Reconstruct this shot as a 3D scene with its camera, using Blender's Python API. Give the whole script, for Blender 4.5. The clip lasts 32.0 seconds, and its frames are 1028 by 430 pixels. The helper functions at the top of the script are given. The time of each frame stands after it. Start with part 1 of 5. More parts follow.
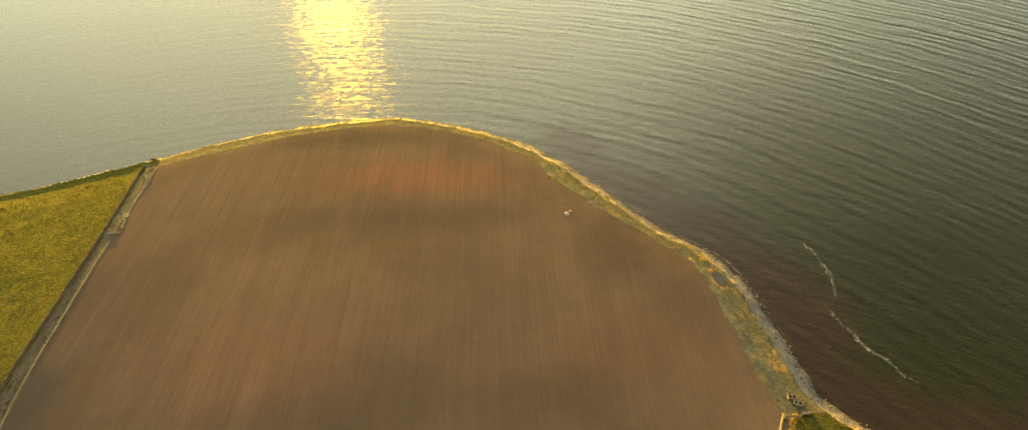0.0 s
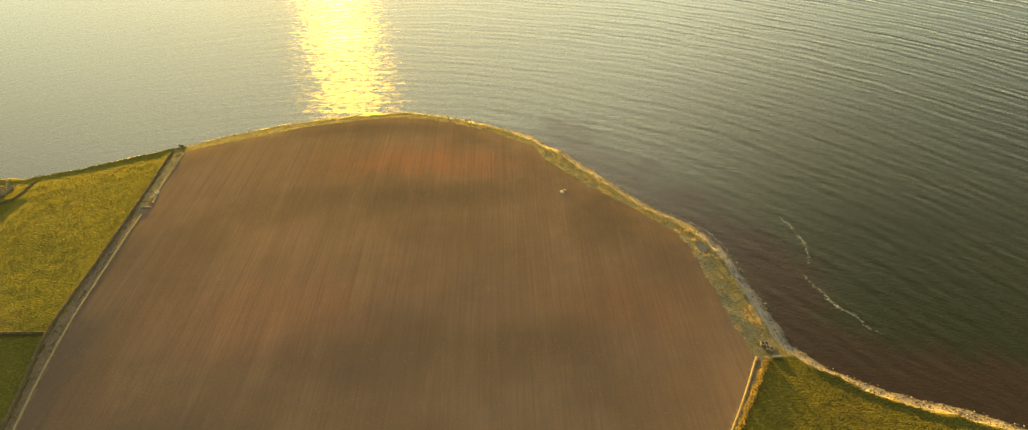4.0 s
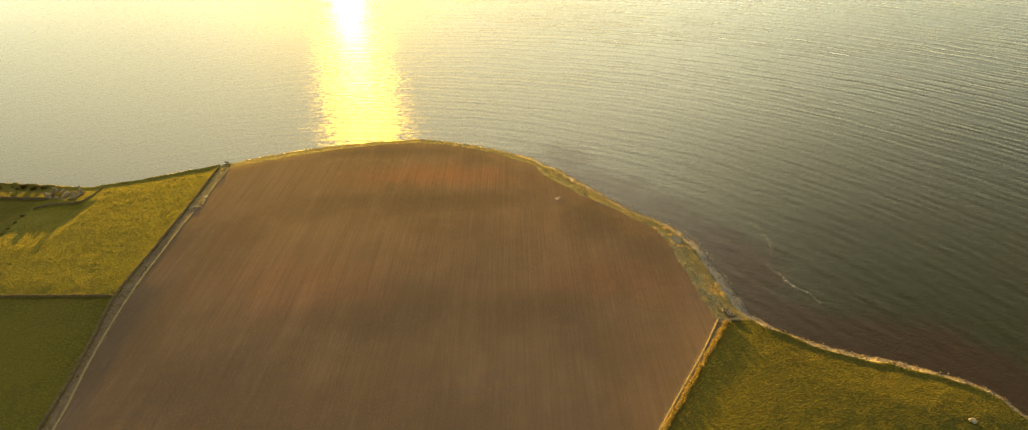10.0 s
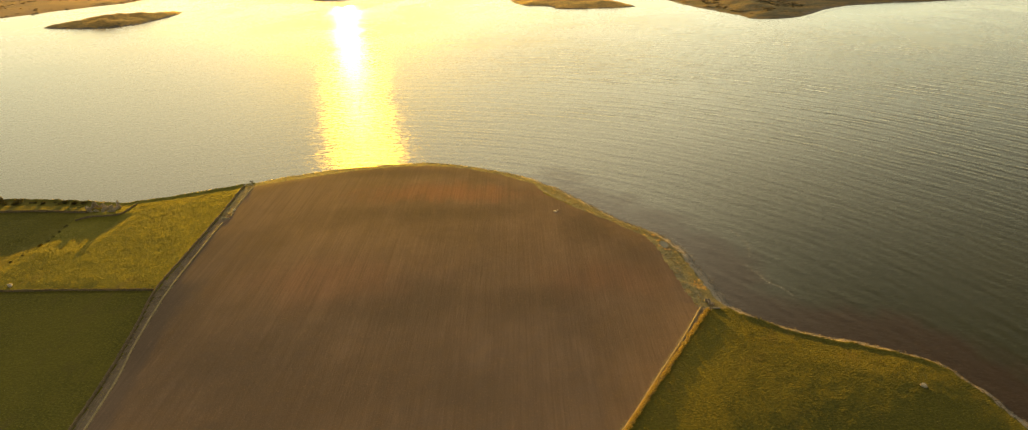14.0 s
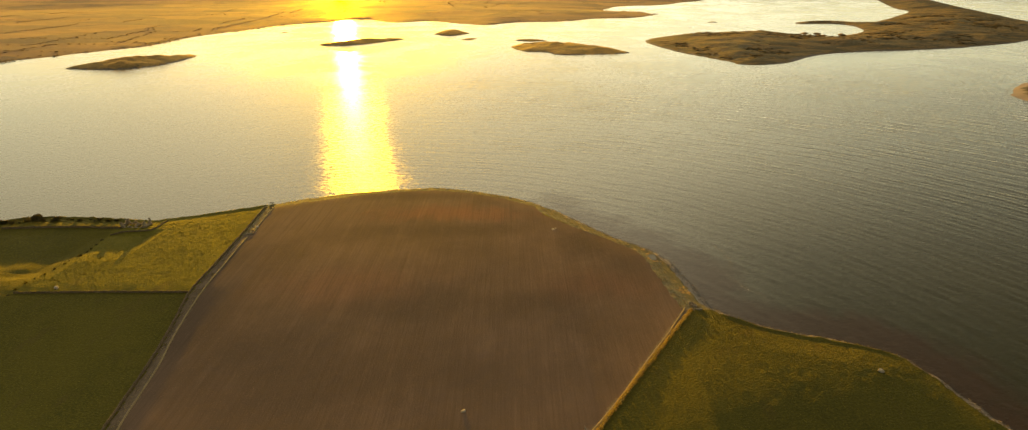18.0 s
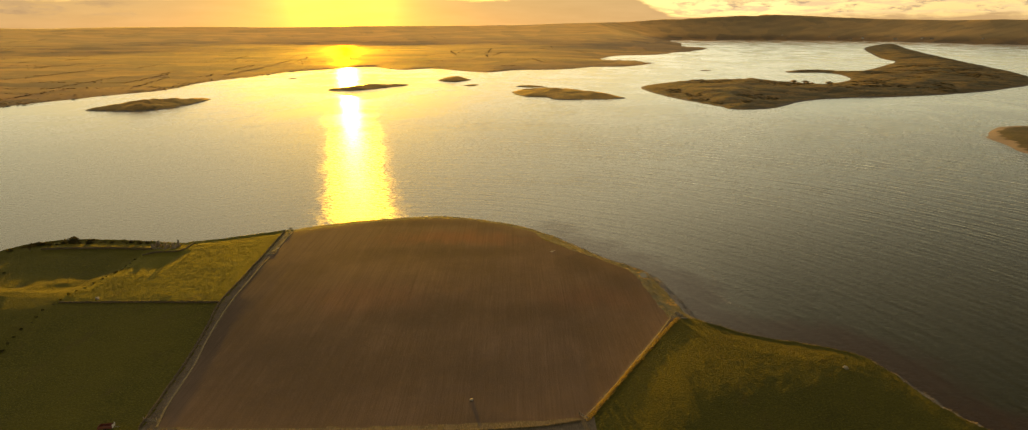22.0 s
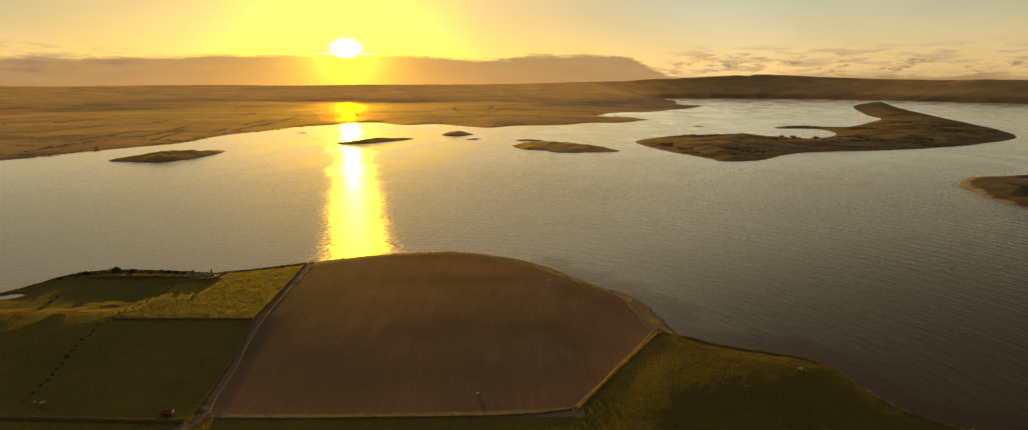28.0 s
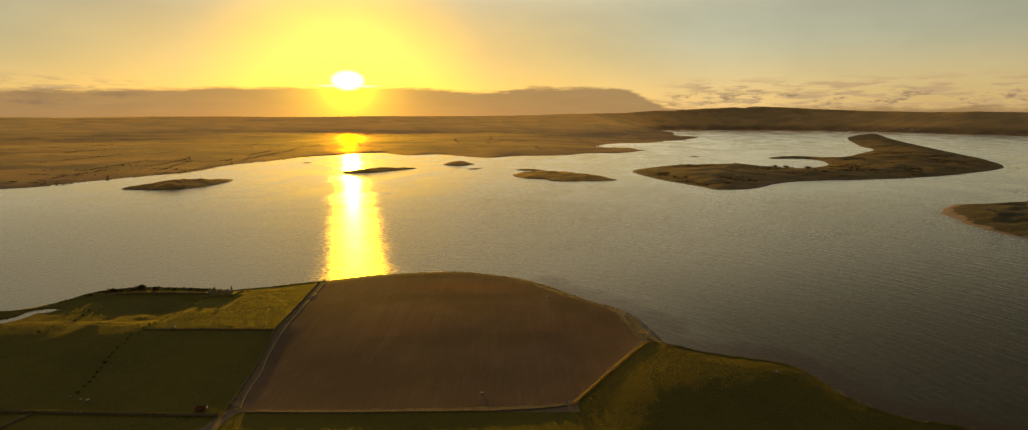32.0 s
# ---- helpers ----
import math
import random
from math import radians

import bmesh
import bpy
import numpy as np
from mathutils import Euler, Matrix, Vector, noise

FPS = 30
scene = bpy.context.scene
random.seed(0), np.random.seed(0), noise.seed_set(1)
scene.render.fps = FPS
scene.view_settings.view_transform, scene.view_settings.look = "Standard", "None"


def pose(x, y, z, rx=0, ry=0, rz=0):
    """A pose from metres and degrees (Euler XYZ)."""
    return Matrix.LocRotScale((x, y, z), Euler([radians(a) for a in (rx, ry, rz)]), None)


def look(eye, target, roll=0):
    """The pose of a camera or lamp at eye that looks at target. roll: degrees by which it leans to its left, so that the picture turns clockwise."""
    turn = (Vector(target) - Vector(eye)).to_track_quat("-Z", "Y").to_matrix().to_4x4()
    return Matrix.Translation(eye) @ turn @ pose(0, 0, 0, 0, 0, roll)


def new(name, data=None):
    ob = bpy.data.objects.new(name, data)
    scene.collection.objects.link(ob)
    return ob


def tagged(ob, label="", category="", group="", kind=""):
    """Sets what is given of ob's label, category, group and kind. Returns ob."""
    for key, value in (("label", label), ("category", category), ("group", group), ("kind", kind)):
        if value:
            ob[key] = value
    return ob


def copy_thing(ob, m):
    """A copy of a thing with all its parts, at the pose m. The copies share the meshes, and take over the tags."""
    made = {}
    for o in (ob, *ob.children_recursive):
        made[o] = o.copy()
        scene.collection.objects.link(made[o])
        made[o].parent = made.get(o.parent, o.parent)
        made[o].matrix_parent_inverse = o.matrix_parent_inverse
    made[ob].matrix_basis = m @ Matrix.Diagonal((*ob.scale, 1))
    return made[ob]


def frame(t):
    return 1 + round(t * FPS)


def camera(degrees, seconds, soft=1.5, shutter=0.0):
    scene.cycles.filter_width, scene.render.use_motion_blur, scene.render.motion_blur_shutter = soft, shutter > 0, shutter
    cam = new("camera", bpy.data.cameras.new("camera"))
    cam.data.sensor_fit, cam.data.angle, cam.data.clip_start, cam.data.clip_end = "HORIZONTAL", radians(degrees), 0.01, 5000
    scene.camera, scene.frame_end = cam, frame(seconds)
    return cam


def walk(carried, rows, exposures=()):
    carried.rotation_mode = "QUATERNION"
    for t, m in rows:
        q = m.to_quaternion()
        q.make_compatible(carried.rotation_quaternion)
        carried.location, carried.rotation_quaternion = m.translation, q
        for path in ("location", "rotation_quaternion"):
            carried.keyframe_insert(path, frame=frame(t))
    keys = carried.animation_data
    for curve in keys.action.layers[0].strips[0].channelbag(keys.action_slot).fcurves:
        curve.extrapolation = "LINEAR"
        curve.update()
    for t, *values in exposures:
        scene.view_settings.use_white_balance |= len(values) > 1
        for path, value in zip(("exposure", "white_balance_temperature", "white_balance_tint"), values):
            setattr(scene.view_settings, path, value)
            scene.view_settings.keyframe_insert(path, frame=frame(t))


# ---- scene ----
cam = camera(80.0, 32.0, soft=1.15)


def eye(x, y, z, turn, down, lean):
    """A drone's pose: its place, its heading, how far it looks down and its lean, in degrees."""
    return pose(x, y, z, 90 - down, 0, turn) @ pose(0, 0, 0, 0, 0, lean)


walk(cam, [
    (0, eye(-4.34, 54.83, 126.69, -1.705, 39.546, -0.619)),
    (1, eye(-4.54, 49.61, 125.92, -1.752, 39.286, -0.645)),
    (2, eye(-4.39, 43.96, 125.33, -1.695, 39.144, -0.685)),
    (3, eye(-3.76, 38.10, 124.41, -1.411, 38.146, -0.706)),
    (6, eye(-1.82, 19.74, 121.80, -0.599, 34.825, -0.954)),
    (7, eye(-1.39, 12.96, 121.11, -0.428, 33.647, -0.982)),
    (8, eye(-0.84, 6.56, 120.48, -0.267, 32.554, -0.994)),
    (9, eye(0.00, -0.00, 119.99, -0.000, 31.498, -0.992)),
    (10, eye(1.04, -6.08, 119.05, 0.298, 30.320, -0.974)),
    (11, eye(1.54, -12.70, 118.15, 0.450, 29.092, -0.970)),
    (12, eye(1.45, -19.47, 117.39, 0.426, 27.950, -0.961)),
    (13, eye(0.88, -26.50, 116.72, 0.350, 26.777, -0.950)),
    (14, eye(0.01, -32.60, 116.13, 0.191, 25.799, -0.914)),
    (17, eye(-1.43, -52.03, 115.02, -0.012, 22.684, -0.552)),
    (18, eye(-1.62, -58.44, 114.39, -0.052, 21.593, -0.466)),
    (19, eye(-2.17, -65.00, 113.98, -0.078, 20.525, -0.337)),
    (20, eye(-2.63, -72.01, 113.86, -0.120, 19.466, -0.241)),
    (21, eye(-2.96, -78.46, 113.27, -0.171, 18.396, -0.204)),
    (22, eye(-2.99, -84.82, 112.61, -0.153, 17.320, -0.204)),
    (23, eye(-2.92, -91.09, 112.05, -0.135, 16.316, -0.213)),
    (24, eye(-3.14, -97.62, 112.20, -0.143, 15.535, -0.170)),
    (25, eye(-3.17, -103.75, 111.87, -0.137, 14.697, -0.170)),
    (28, eye(-3.45, -123.02, 110.91, -0.174, 12.162, -0.079)),
    (29, eye(-3.69, -129.77, 110.47, -0.183, 11.275, -0.075)),
    (30, eye(-3.83, -136.41, 110.17, -0.169, 10.512, -0.074)),
    (31, eye(-3.90, -142.81, 110.22, -0.198, 9.885, -0.069)),
    (32, eye(-4.17, -149.45, 110.38, -0.204, 9.292, -0.042)),
], exposures=[(0, 2.18, 6380, 7), (3, 2.15, 6380, 7), (6, 2.10, 6440, 8), (9, 1.98, 6560, 11), (13, 1.70, 6800, 15), (17, 1.33, 6960, 18),
              (19, 1.14, 7010, 19), (22, 0.80, 7060, 21), (25, 0.46, 7100, 23), (28, 0.14, 7100, 24), (32, -0.05, 7100, 24)])

# ---- sun, sky ----
SUN_AZ, SUN_EL = radians(-14.66), radians(2.9)
SUN_DIR = Vector((math.sin(SUN_AZ) * math.cos(SUN_EL), math.cos(SUN_AZ) * math.cos(SUN_EL), math.sin(SUN_EL)))
sun = new("sun", bpy.data.lights.new("sun", "SUN"))
sun.data.energy, sun.data.angle, sun.data.color = 5.6, radians(0.6), (1.0, 0.54, 0.009)
sun.matrix_world = look(SUN_DIR * 100, (0, 0, 0))


class Nodes:
    """A small writer for node trees: n.add(type, inputs..., settings) gives back the node."""

    def __init__(self, tree):
        self.tree = tree
        tree.nodes.clear()

    def add(self, kind, ins=None, **settings):
        node = self.tree.nodes.new(kind)
        for key, value in settings.items():
            setattr(node, key, value)
        for key, value in (ins or {}).items():
            self.put(node.inputs[key], value)
        return node

    def put(self, socket, value):
        if isinstance(value, bpy.types.NodeSocket):
            self.tree.links.new(value, socket)
        elif isinstance(value, bpy.types.Node):
            self.tree.links.new(value.outputs[0], socket)
        else:
            socket.default_value = value

    def math(self, op, a, b=0.0, c=0.0, clamp=False):
        return self.add("ShaderNodeMath", {0: a, 1: b, 2: c}, operation=op, use_clamp=clamp).outputs[0]

    def ramp(self, v, lo, hi, a=0.0, b=1.0, smooth=True):
        return self.add("ShaderNodeMapRange", {0: v, 1: lo, 2: hi, 3: a, 4: b},
                        interpolation_type="SMOOTHSTEP" if smooth else "LINEAR").outputs[0]

    def mix(self, fac, a, b, mode="MIX"):
        node = self.add("ShaderNodeMix", None, data_type="RGBA", blend_type=mode)
        self.put(node.inputs[0], fac), self.put(node.inputs[6], a), self.put(node.inputs[7], b)
        return node.outputs[2]

    def noise(self, vec, scale, detail=4.0, rough=0.55, out=0):
        ins = {"Scale": scale, "Detail": detail, "Roughness": rough}
        if vec is not None:
            ins["Vector"] = vec
        return self.add("ShaderNodeTexNoise", ins).outputs[out]

    def scaled(self, vec, s, rot=(0, 0, 0)):
        return self.add("ShaderNodeMapping", {"Vector": vec, "Scale": s, "Rotation": rot}).outputs[0]


def rgb(r, g, b):
    return (r, g, b, 1.0)


world = bpy.data.worlds.new("evening_sky")
scene.world = world
world.use_nodes = True
w = Nodes(world.node_tree)
ray = w.add("ShaderNodeTexCoord").outputs["Generated"]
sky = w.add("ShaderNodeTexSky", sky_type="NISHITA", sun_disc=False, sun_elevation=SUN_EL, sun_rotation=SUN_AZ,
            air_density=0.9, dust_density=0.3, ozone_density=1.0, altitude=0.0)
sky_light = w.add("ShaderNodeVectorMath", {0: sky.outputs[0], "Scale": 0.05}, operation="SCALE").outputs[0]
xyz = w.add("ShaderNodeSeparateXYZ", {0: ray})
azim = w.math("MULTIPLY", w.math("ARCTAN2", xyz.outputs[0], xyz.outputs[1]), 57.2958)
elev = w.math("MULTIPLY", w.math("ARCSINE", xyz.outputs[2]), 57.2958)
dot = w.math("MAXIMUM", w.add("ShaderNodeVectorMath", {0: ray, 1: SUN_DIR}, operation="DOT_PRODUCT").outputs["Value"], 0.0)
# cloud bank along the horizon
cl = w.add("ShaderNodeCombineXYZ", {0: w.math("MULTIPLY", azim, 0.13), 1: w.math("MULTIPLY", elev, 0.85), 2: 0.0}).outputs[0]
cn = w.noise(cl, 1.6, 6.0, 0.6)
fine = w.noise(cl, 2.6, 6.0, 0.62)
level = w.math("MULTIPLY", w.ramp(azim, -42.0, -16.0, 1.85, 2.5), w.ramp(azim, 9.0, 15.5, 1.0, 0.24))
top = w.math("ADD", level, w.math("MULTIPLY", w.math("SUBTRACT", fine, 0.5), w.ramp(azim, -12.0, 2.0, 0.75, 1.25)))
top = w.math("SUBTRACT", top, w.math("MULTIPLY", w.ramp(azim, -10, -2, 0, 0.35), w.ramp(azim, -2, 2, 1.0, 0.0)))
bank = w.ramp(w.math("SUBTRACT", top, elev), -0.12, 0.32)
streak = w.math("MULTIPLY", w.ramp(fine, 0.46, 0.60), w.math("MULTIPLY", w.ramp(elev, 0.4, 1.0), w.ramp(elev, 2.2, 3.4, 1, 0)))
streak = w.math("MULTIPLY", streak, w.math("ADD", w.ramp(azim, 12, 18), w.ramp(azim, -34, -28, 0.7, 0.0), clamp=True))
puff_at = w.add("ShaderNodeCombineXYZ", {0: w.math("MULTIPLY", azim, 0.30), 1: w.math("MULTIPLY", elev, 0.95), 2: 4.0}).outputs[0]
puff = w.ramp(w.noise(puff_at, 1.5, 6.0, 0.6), 0.50, 0.62)
puff = w.math("MULTIPLY", puff, w.math("MULTIPLY", w.ramp(elev, 0.5, 0.9), w.ramp(elev, 1.5, 2.3, 1.0, 0.0)))
puff = w.math("MULTIPLY", puff, w.math("ADD", w.ramp(azim, 11, 16), w.ramp(azim, -36, -26, 1.0, 0.0), clamp=True))
lit = w.ramp(w.noise(puff_at, 3.6, 4.0, 0.6), 0.42, 0.62)
# thin high cloud that spreads the evening light over the whole sky
veil = w.noise(w.scaled(ray, (1.0, 1.0, 2.5)), 2.2, 5.0, 0.6)
veil_c = w.mix(w.ramp(elev, 1.5, 7.0), rgb(0.50, 0.42, 0.20), rgb(0.31, 0.35, 0.235))
veil_c = w.mix(w.ramp(elev, 8.0, 15.0), veil_c, rgb(0.82, 0.75, 0.43))
# bright band above the view, added to brighten the water's reflections
veil_c = w.mix(w.ramp(elev, 20.0, 32.0), veil_c, rgb(1.18, 1.07, 0.72))
veil_c = w.mix(w.ramp(elev, 35.0, 60.0), veil_c, rgb(0.115, 0.103, 0.070))
veil_c = w.mix(w.math("MULTIPLY", w.ramp(dot, 0.84, 1.0, 0.0, 0.85), w.ramp(elev, 6.0, 12.0, 1.0, 0.15)), veil_c, rgb(0.46, 0.34, 0.055))
veil_c = w.mix(w.math("MULTIPLY", w.ramp(dot, 0.972, 1.0, 0.0, 0.95), w.ramp(elev, 7.0, 15.0, 1.0, 0.4)), veil_c, rgb(0.74, 0.50, 0.01))
fall = w.math("MULTIPLY_ADD", w.ramp(elev, 7.0, 15.0, 1.0, 0.0), w.math("SUBTRACT", w.ramp(dot, 0.2, 1.0, 0.85, 1.0), w.ramp(dot, 0.33, 1.0, 0.16, 1.06)), w.ramp(dot, 0.33, 1.0, 0.16, 1.06))
fall = w.math("MAXIMUM", fall, w.ramp(elev, 36.0, 62.0, 0.0, 0.5))
veil_l = w.add("ShaderNodeVectorMath", {0: veil_c, "Scale": w.math("MULTIPLY", w.ramp(veil, 0.25, 0.75, 0.85, 1.15), w.math("MULTIPLY", w.math("MULTIPLY", fall, w.math("SUBTRACT", 1.0, w.math("MULTIPLY", w.ramp(azim, 10.0, 40.0), w.math("ADD", w.ramp(elev, 22.0, 36.0, 0.12, 0.55), w.math("MULTIPLY", w.ramp(elev, 8.0, 11.0, 0.0, 0.30), w.ramp(elev, 16.0, 21.0, 1.0, 0.0)))))), w.ramp(azim, -50.0, -20.0, 0.72, 1.0)))}, operation="SCALE").outputs[0]
sky_light = w.add("ShaderNodeVectorMath", {0: sky_light, 1: veil_l}, operation="ADD").outputs[0]
base = w.mix(w.math("MULTIPLY", streak, 0.9), sky_light, rgb(0.50, 0.38, 0.20))
base = w.mix(w.math("MULTIPLY", puff, 0.8), base, w.mix(lit, rgb(0.26, 0.20, 0.125), rgb(0.66, 0.47, 0.20)))
base = w.mix(w.math("MULTIPLY", bank, 0.85), base, w.mix(cn, rgb(0.25, 0.165, 0.075), rgb(0.36, 0.245, 0.115)))
glow = w.math("MULTIPLY", w.math("POWER", dot, 90.0), 0.12)
glow = w.math("ADD", glow, w.math("MULTIPLY", w.math("POWER", dot, 420.0), 1.15))
glow = w.math("ADD", glow, w.math("MULTIPLY", w.math("POWER", dot, 2600.0), 3.0))
halo = w.add("ShaderNodeVectorMath", {0: (1.0, 0.60, 0.0), "Scale": glow}, operation="SCALE").outputs[0]
# the sun's disc, drawn out sideways by the thin cloud in front of it, with a bright seam along the bank's rim
side = w.math("DIVIDE", w.math("SUBTRACT", azim, math.degrees(SUN_AZ)), 1.30)
up = w.math("DIVIDE", w.math("SUBTRACT", elev, 3.0), 0.78)
disc = w.ramp(w.math("SQRT", w.math("ADD", w.math("POWER", side, 2.0), w.math("POWER", up, 2.0))), 0.45, 1.3, 7.0, 0.0)
seam = w.math("MULTIPLY", w.ramp(w.math("ABSOLUTE", w.math("SUBTRACT", elev, 2.52)), 0.0, 0.16, 2.6, 0.0), w.ramp(w.math("ABSOLUTE", side), 0.6, 2.4, 1.0, 0.0))
disc = w.math("MAXIMUM", disc, seam)
disc_c = w.add("ShaderNodeVectorMath", {0: (1.0, 0.84, 0.30), "Scale": disc}, operation="SCALE").outputs[0]
total = w.add("ShaderNodeVectorMath", {0: base, 1: halo}, operation="ADD").outputs[0]
total = w.add("ShaderNodeVectorMath", {0: total, 1: disc_c}, operation="ADD").outputs[0]
w.add("ShaderNodeOutputWorld", {0: w.add("ShaderNodeBackground", {0: total, 1: 1.0})})


# ---- materials ----
def material(name, colour, rough=0.9, spec=0.3, bump=None, height=0.1, translucent=0.0, tint=None, gloss=0.5, lobe=0.56):
    """colour, bump: functions of (nodes, position) that give a socket; height: the relief's depth in metres."""
    m = bpy.data.materials.new(name)
    m.use_nodes = True
    n = Nodes(m.node_tree)
    pos = n.add("ShaderNodeNewGeometry").outputs["Position"]
    col = colour(n, pos)
    ins = {"Base Color": col, "Roughness": rough(n, pos) if callable(rough) else rough, "Specular IOR Level": spec}
    nor = None
    if bump:
        nor = n.add("ShaderNodeBump", {"Height": bump(n, pos), "Distance": height, "Strength": 1.0}).outputs[0]
        ins["Normal"] = nor
    shader = n.add("ShaderNodeBsdfPrincipled", ins).outputs[0]
    # orange-tinted lobe that stands in for sunlit haze over distant land
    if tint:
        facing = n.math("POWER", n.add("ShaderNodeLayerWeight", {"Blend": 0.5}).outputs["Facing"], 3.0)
        haze_tint = n.add("ShaderNodeVectorMath", {0: col, 1: tint}, operation="MULTIPLY").outputs[0]
        haze_sheen = n.add("ShaderNodeBsdfAnisotropic", {"Color": haze_tint, "Roughness": lobe})
        shader = n.add("ShaderNodeMixShader", {0: n.math("MULTIPLY", facing, gloss), 1: shader, 2: haze_sheen}).outputs[0]
    if translucent:
        ins2 = {0: col}
        if nor:
            ins2["Normal"] = nor
        thin = n.add("ShaderNodeBsdfTranslucent", ins2).outputs[0]
        shader = n.add("ShaderNodeMixShader", {0: translucent, 1: shader, 2: thin}).outputs[0]
    n.add("ShaderNodeOutputMaterial", {0: shader})
    return m


def blend(*stops, scale=0.1, stretch=(1, 1, 1), detail=5.0, lo=0.35, hi=0.65):
    """Two or three colours mixed by noise at two scales."""
    def colour(n, pos):
        p = n.scaled(pos, stretch)
        a = n.ramp(n.noise(p, scale, detail), lo, hi)
        c = n.mix(a, rgb(*stops[0]), rgb(*stops[1]))
        if len(stops) > 2:
            c = n.mix(n.ramp(n.noise(p, scale * 9, detail), 0.42, 0.68), c, rgb(*stops[2]))
        return c
    return colour


def spot(n, pos, x, y, wide, deep, ragged=0.9):
    """A ragged patch on the ground: 1 in its middle, 0 outside."""
    off = n.add("ShaderNodeVectorMath", {0: pos, 1: (x, y, 0.0)}, operation="SUBTRACT").outputs[0]
    flat = n.add("ShaderNodeVectorMath", {0: off, 1: (1.0 / wide, 1.0 / deep, 0.0)}, operation="MULTIPLY").outputs[0]
    far = n.add("ShaderNodeVectorMath", {0: flat}, operation="LENGTH").outputs["Value"]
    edge = n.math("MULTIPLY", n.math("SUBTRACT", n.noise(n.scaled(pos, (1.0, 0.55, 1.0)), 0.05, 6, 0.65), 0.5), ragged * 2.2)
    return n.ramp(n.math("ADD", far, edge), 0.15, 1.15, 1.0, 0.0)


def soil_colour(n, pos):
    big = n.ramp(n.noise(pos, 0.016, 4, 0.6), 0.35, 0.65)
    c = n.mix(big, rgb(0.120, 0.085, 0.058), rgb(0.182, 0.122, 0.081))
    for x, y, wide, deep, depth in ((-40, 228, 46, 16, 0.75), (-12, 224, 30, 12, 0.45), (-66, 150, 40, 22, 0.35), (30, 150, 26, 16, 0.3)):
        c = n.mix(n.math("MULTIPLY", spot(n, pos, x, y, wide, deep), depth), c, rgb(0.250, 0.116, 0.064))
    # the spot at (-88, 112) paints a vignette-like darkening into the soil
    for x, y, wide, deep, depth in ((-32, 205, 42, 10, 0.75), (31, 188, 17, 20, 0.85), (-74, 200, 26, 15, 0.45), (8, 139, 26, 9, 0.5), (-52, 252, 40, 8, 0.5),
                                    (-48, 134, 26, 10, 0.5), (-98, 176, 14, 34, 0.45), (-88, 112, 34, 28, 0.6), (-20, 96, 60, 16, 0.4), (44, 168, 12, 20, 0.45)):
        c = n.mix(n.math("MULTIPLY", spot(n, pos, x, y, wide, deep), depth), c, rgb(0.092, 0.068, 0.048))
    streaks = n.noise(n.scaled(pos, (0.16, 0.012, 1)), 1.0, 5, 0.62)
    c = n.mix(n.ramp(streaks, 0.36, 0.68, 0.0, 0.30), c, rgb(0.105, 0.074, 0.051))
    pale = n.noise(n.scaled(pos, (0.22, 0.017, 1), (0, 0, 0.012)), 1.3, 4, 0.6)
    c = n.mix(n.ramp(pale, 0.52, 0.74, 0.0, 0.20), c, rgb(0.250, 0.165, 0.108))
    rows = n.noise(n.scaled(pos, (1.3, 0.015, 1)), 1.0, 4, 0.7)
    c = n.mix(n.ramp(rows, 0.38, 0.70, 0, 0.36), c, rgb(0.098, 0.063, 0.041))
    crumbs = n.noise(pos, 2.2, 4, 0.7)
    return n.mix(n.ramp(crumbs, 0.5, 0.8, 0, 0.5), c, rgb(0.25, 0.155, 0.092))


def soil_bump(n, pos):
    rows = n.noise(n.scaled(pos, (1.6, 0.06, 1)), 1.0, 3, 0.6)
    clods = n.noise(pos, 3.0, 4, 0.7)
    return n.math("ADD", n.math("MULTIPLY", rows, 0.5), n.math("MULTIPLY", clods, 0.6))


def pasture_colour(n, pos):
    big = n.ramp(n.noise(pos, 0.03, 4, 0.6), 0.35, 0.65)
    c = n.mix(big, rgb(0.086, 0.082, 0.013), rgb(0.130, 0.114, 0.016))
    p = n.scaled(pos, (0.8, 1.2, 1), (0, 0, 0.15))
    c = n.mix(n.ramp(n.noise(p, 1.7, 3, 0.6), 0.40, 0.68), c, rgb(0.172, 0.150, 0.020))
    worn = n.noise(n.scaled(pos, (1.0, 0.5, 1), (0, 0, -0.5)), 0.11, 5, 0.65)
    return n.mix(n.ramp(worn, 0.54, 0.72, 0.0, 0.5), c, rgb(0.125, 0.092, 0.026))


def tuft_bump(n, pos):
    p = n.scaled(pos, (0.8, 1.15, 1), (0, 0, 0.15))
    return n.math("ADD", n.noise(p, 1.9, 3, 0.6), n.math("MULTIPLY", n.noise(pos, 6.0, 3), 0.15))


def lumps(scale, detail=4.0):
    return lambda n, pos: n.noise(pos, scale, detail, 0.65)


M_SOIL = material("ploughed_soil", soil_colour, 0.95, 0.02, soil_bump, 0.13)
M_PASTURE = material("pasture_grass", pasture_colour, 0.9, 0.05, tuft_bump, 0.42, 0.0)
# pasture colour darkened to deepen the shade on the shore field
M_LEA = material("dimmed_shore_pasture", lambda n, pos: n.mix(0.45, pasture_colour(n, pos), rgb(0.030, 0.026, 0.009)), 0.9, 0.05, tuft_bump, 0.6, 0.0)
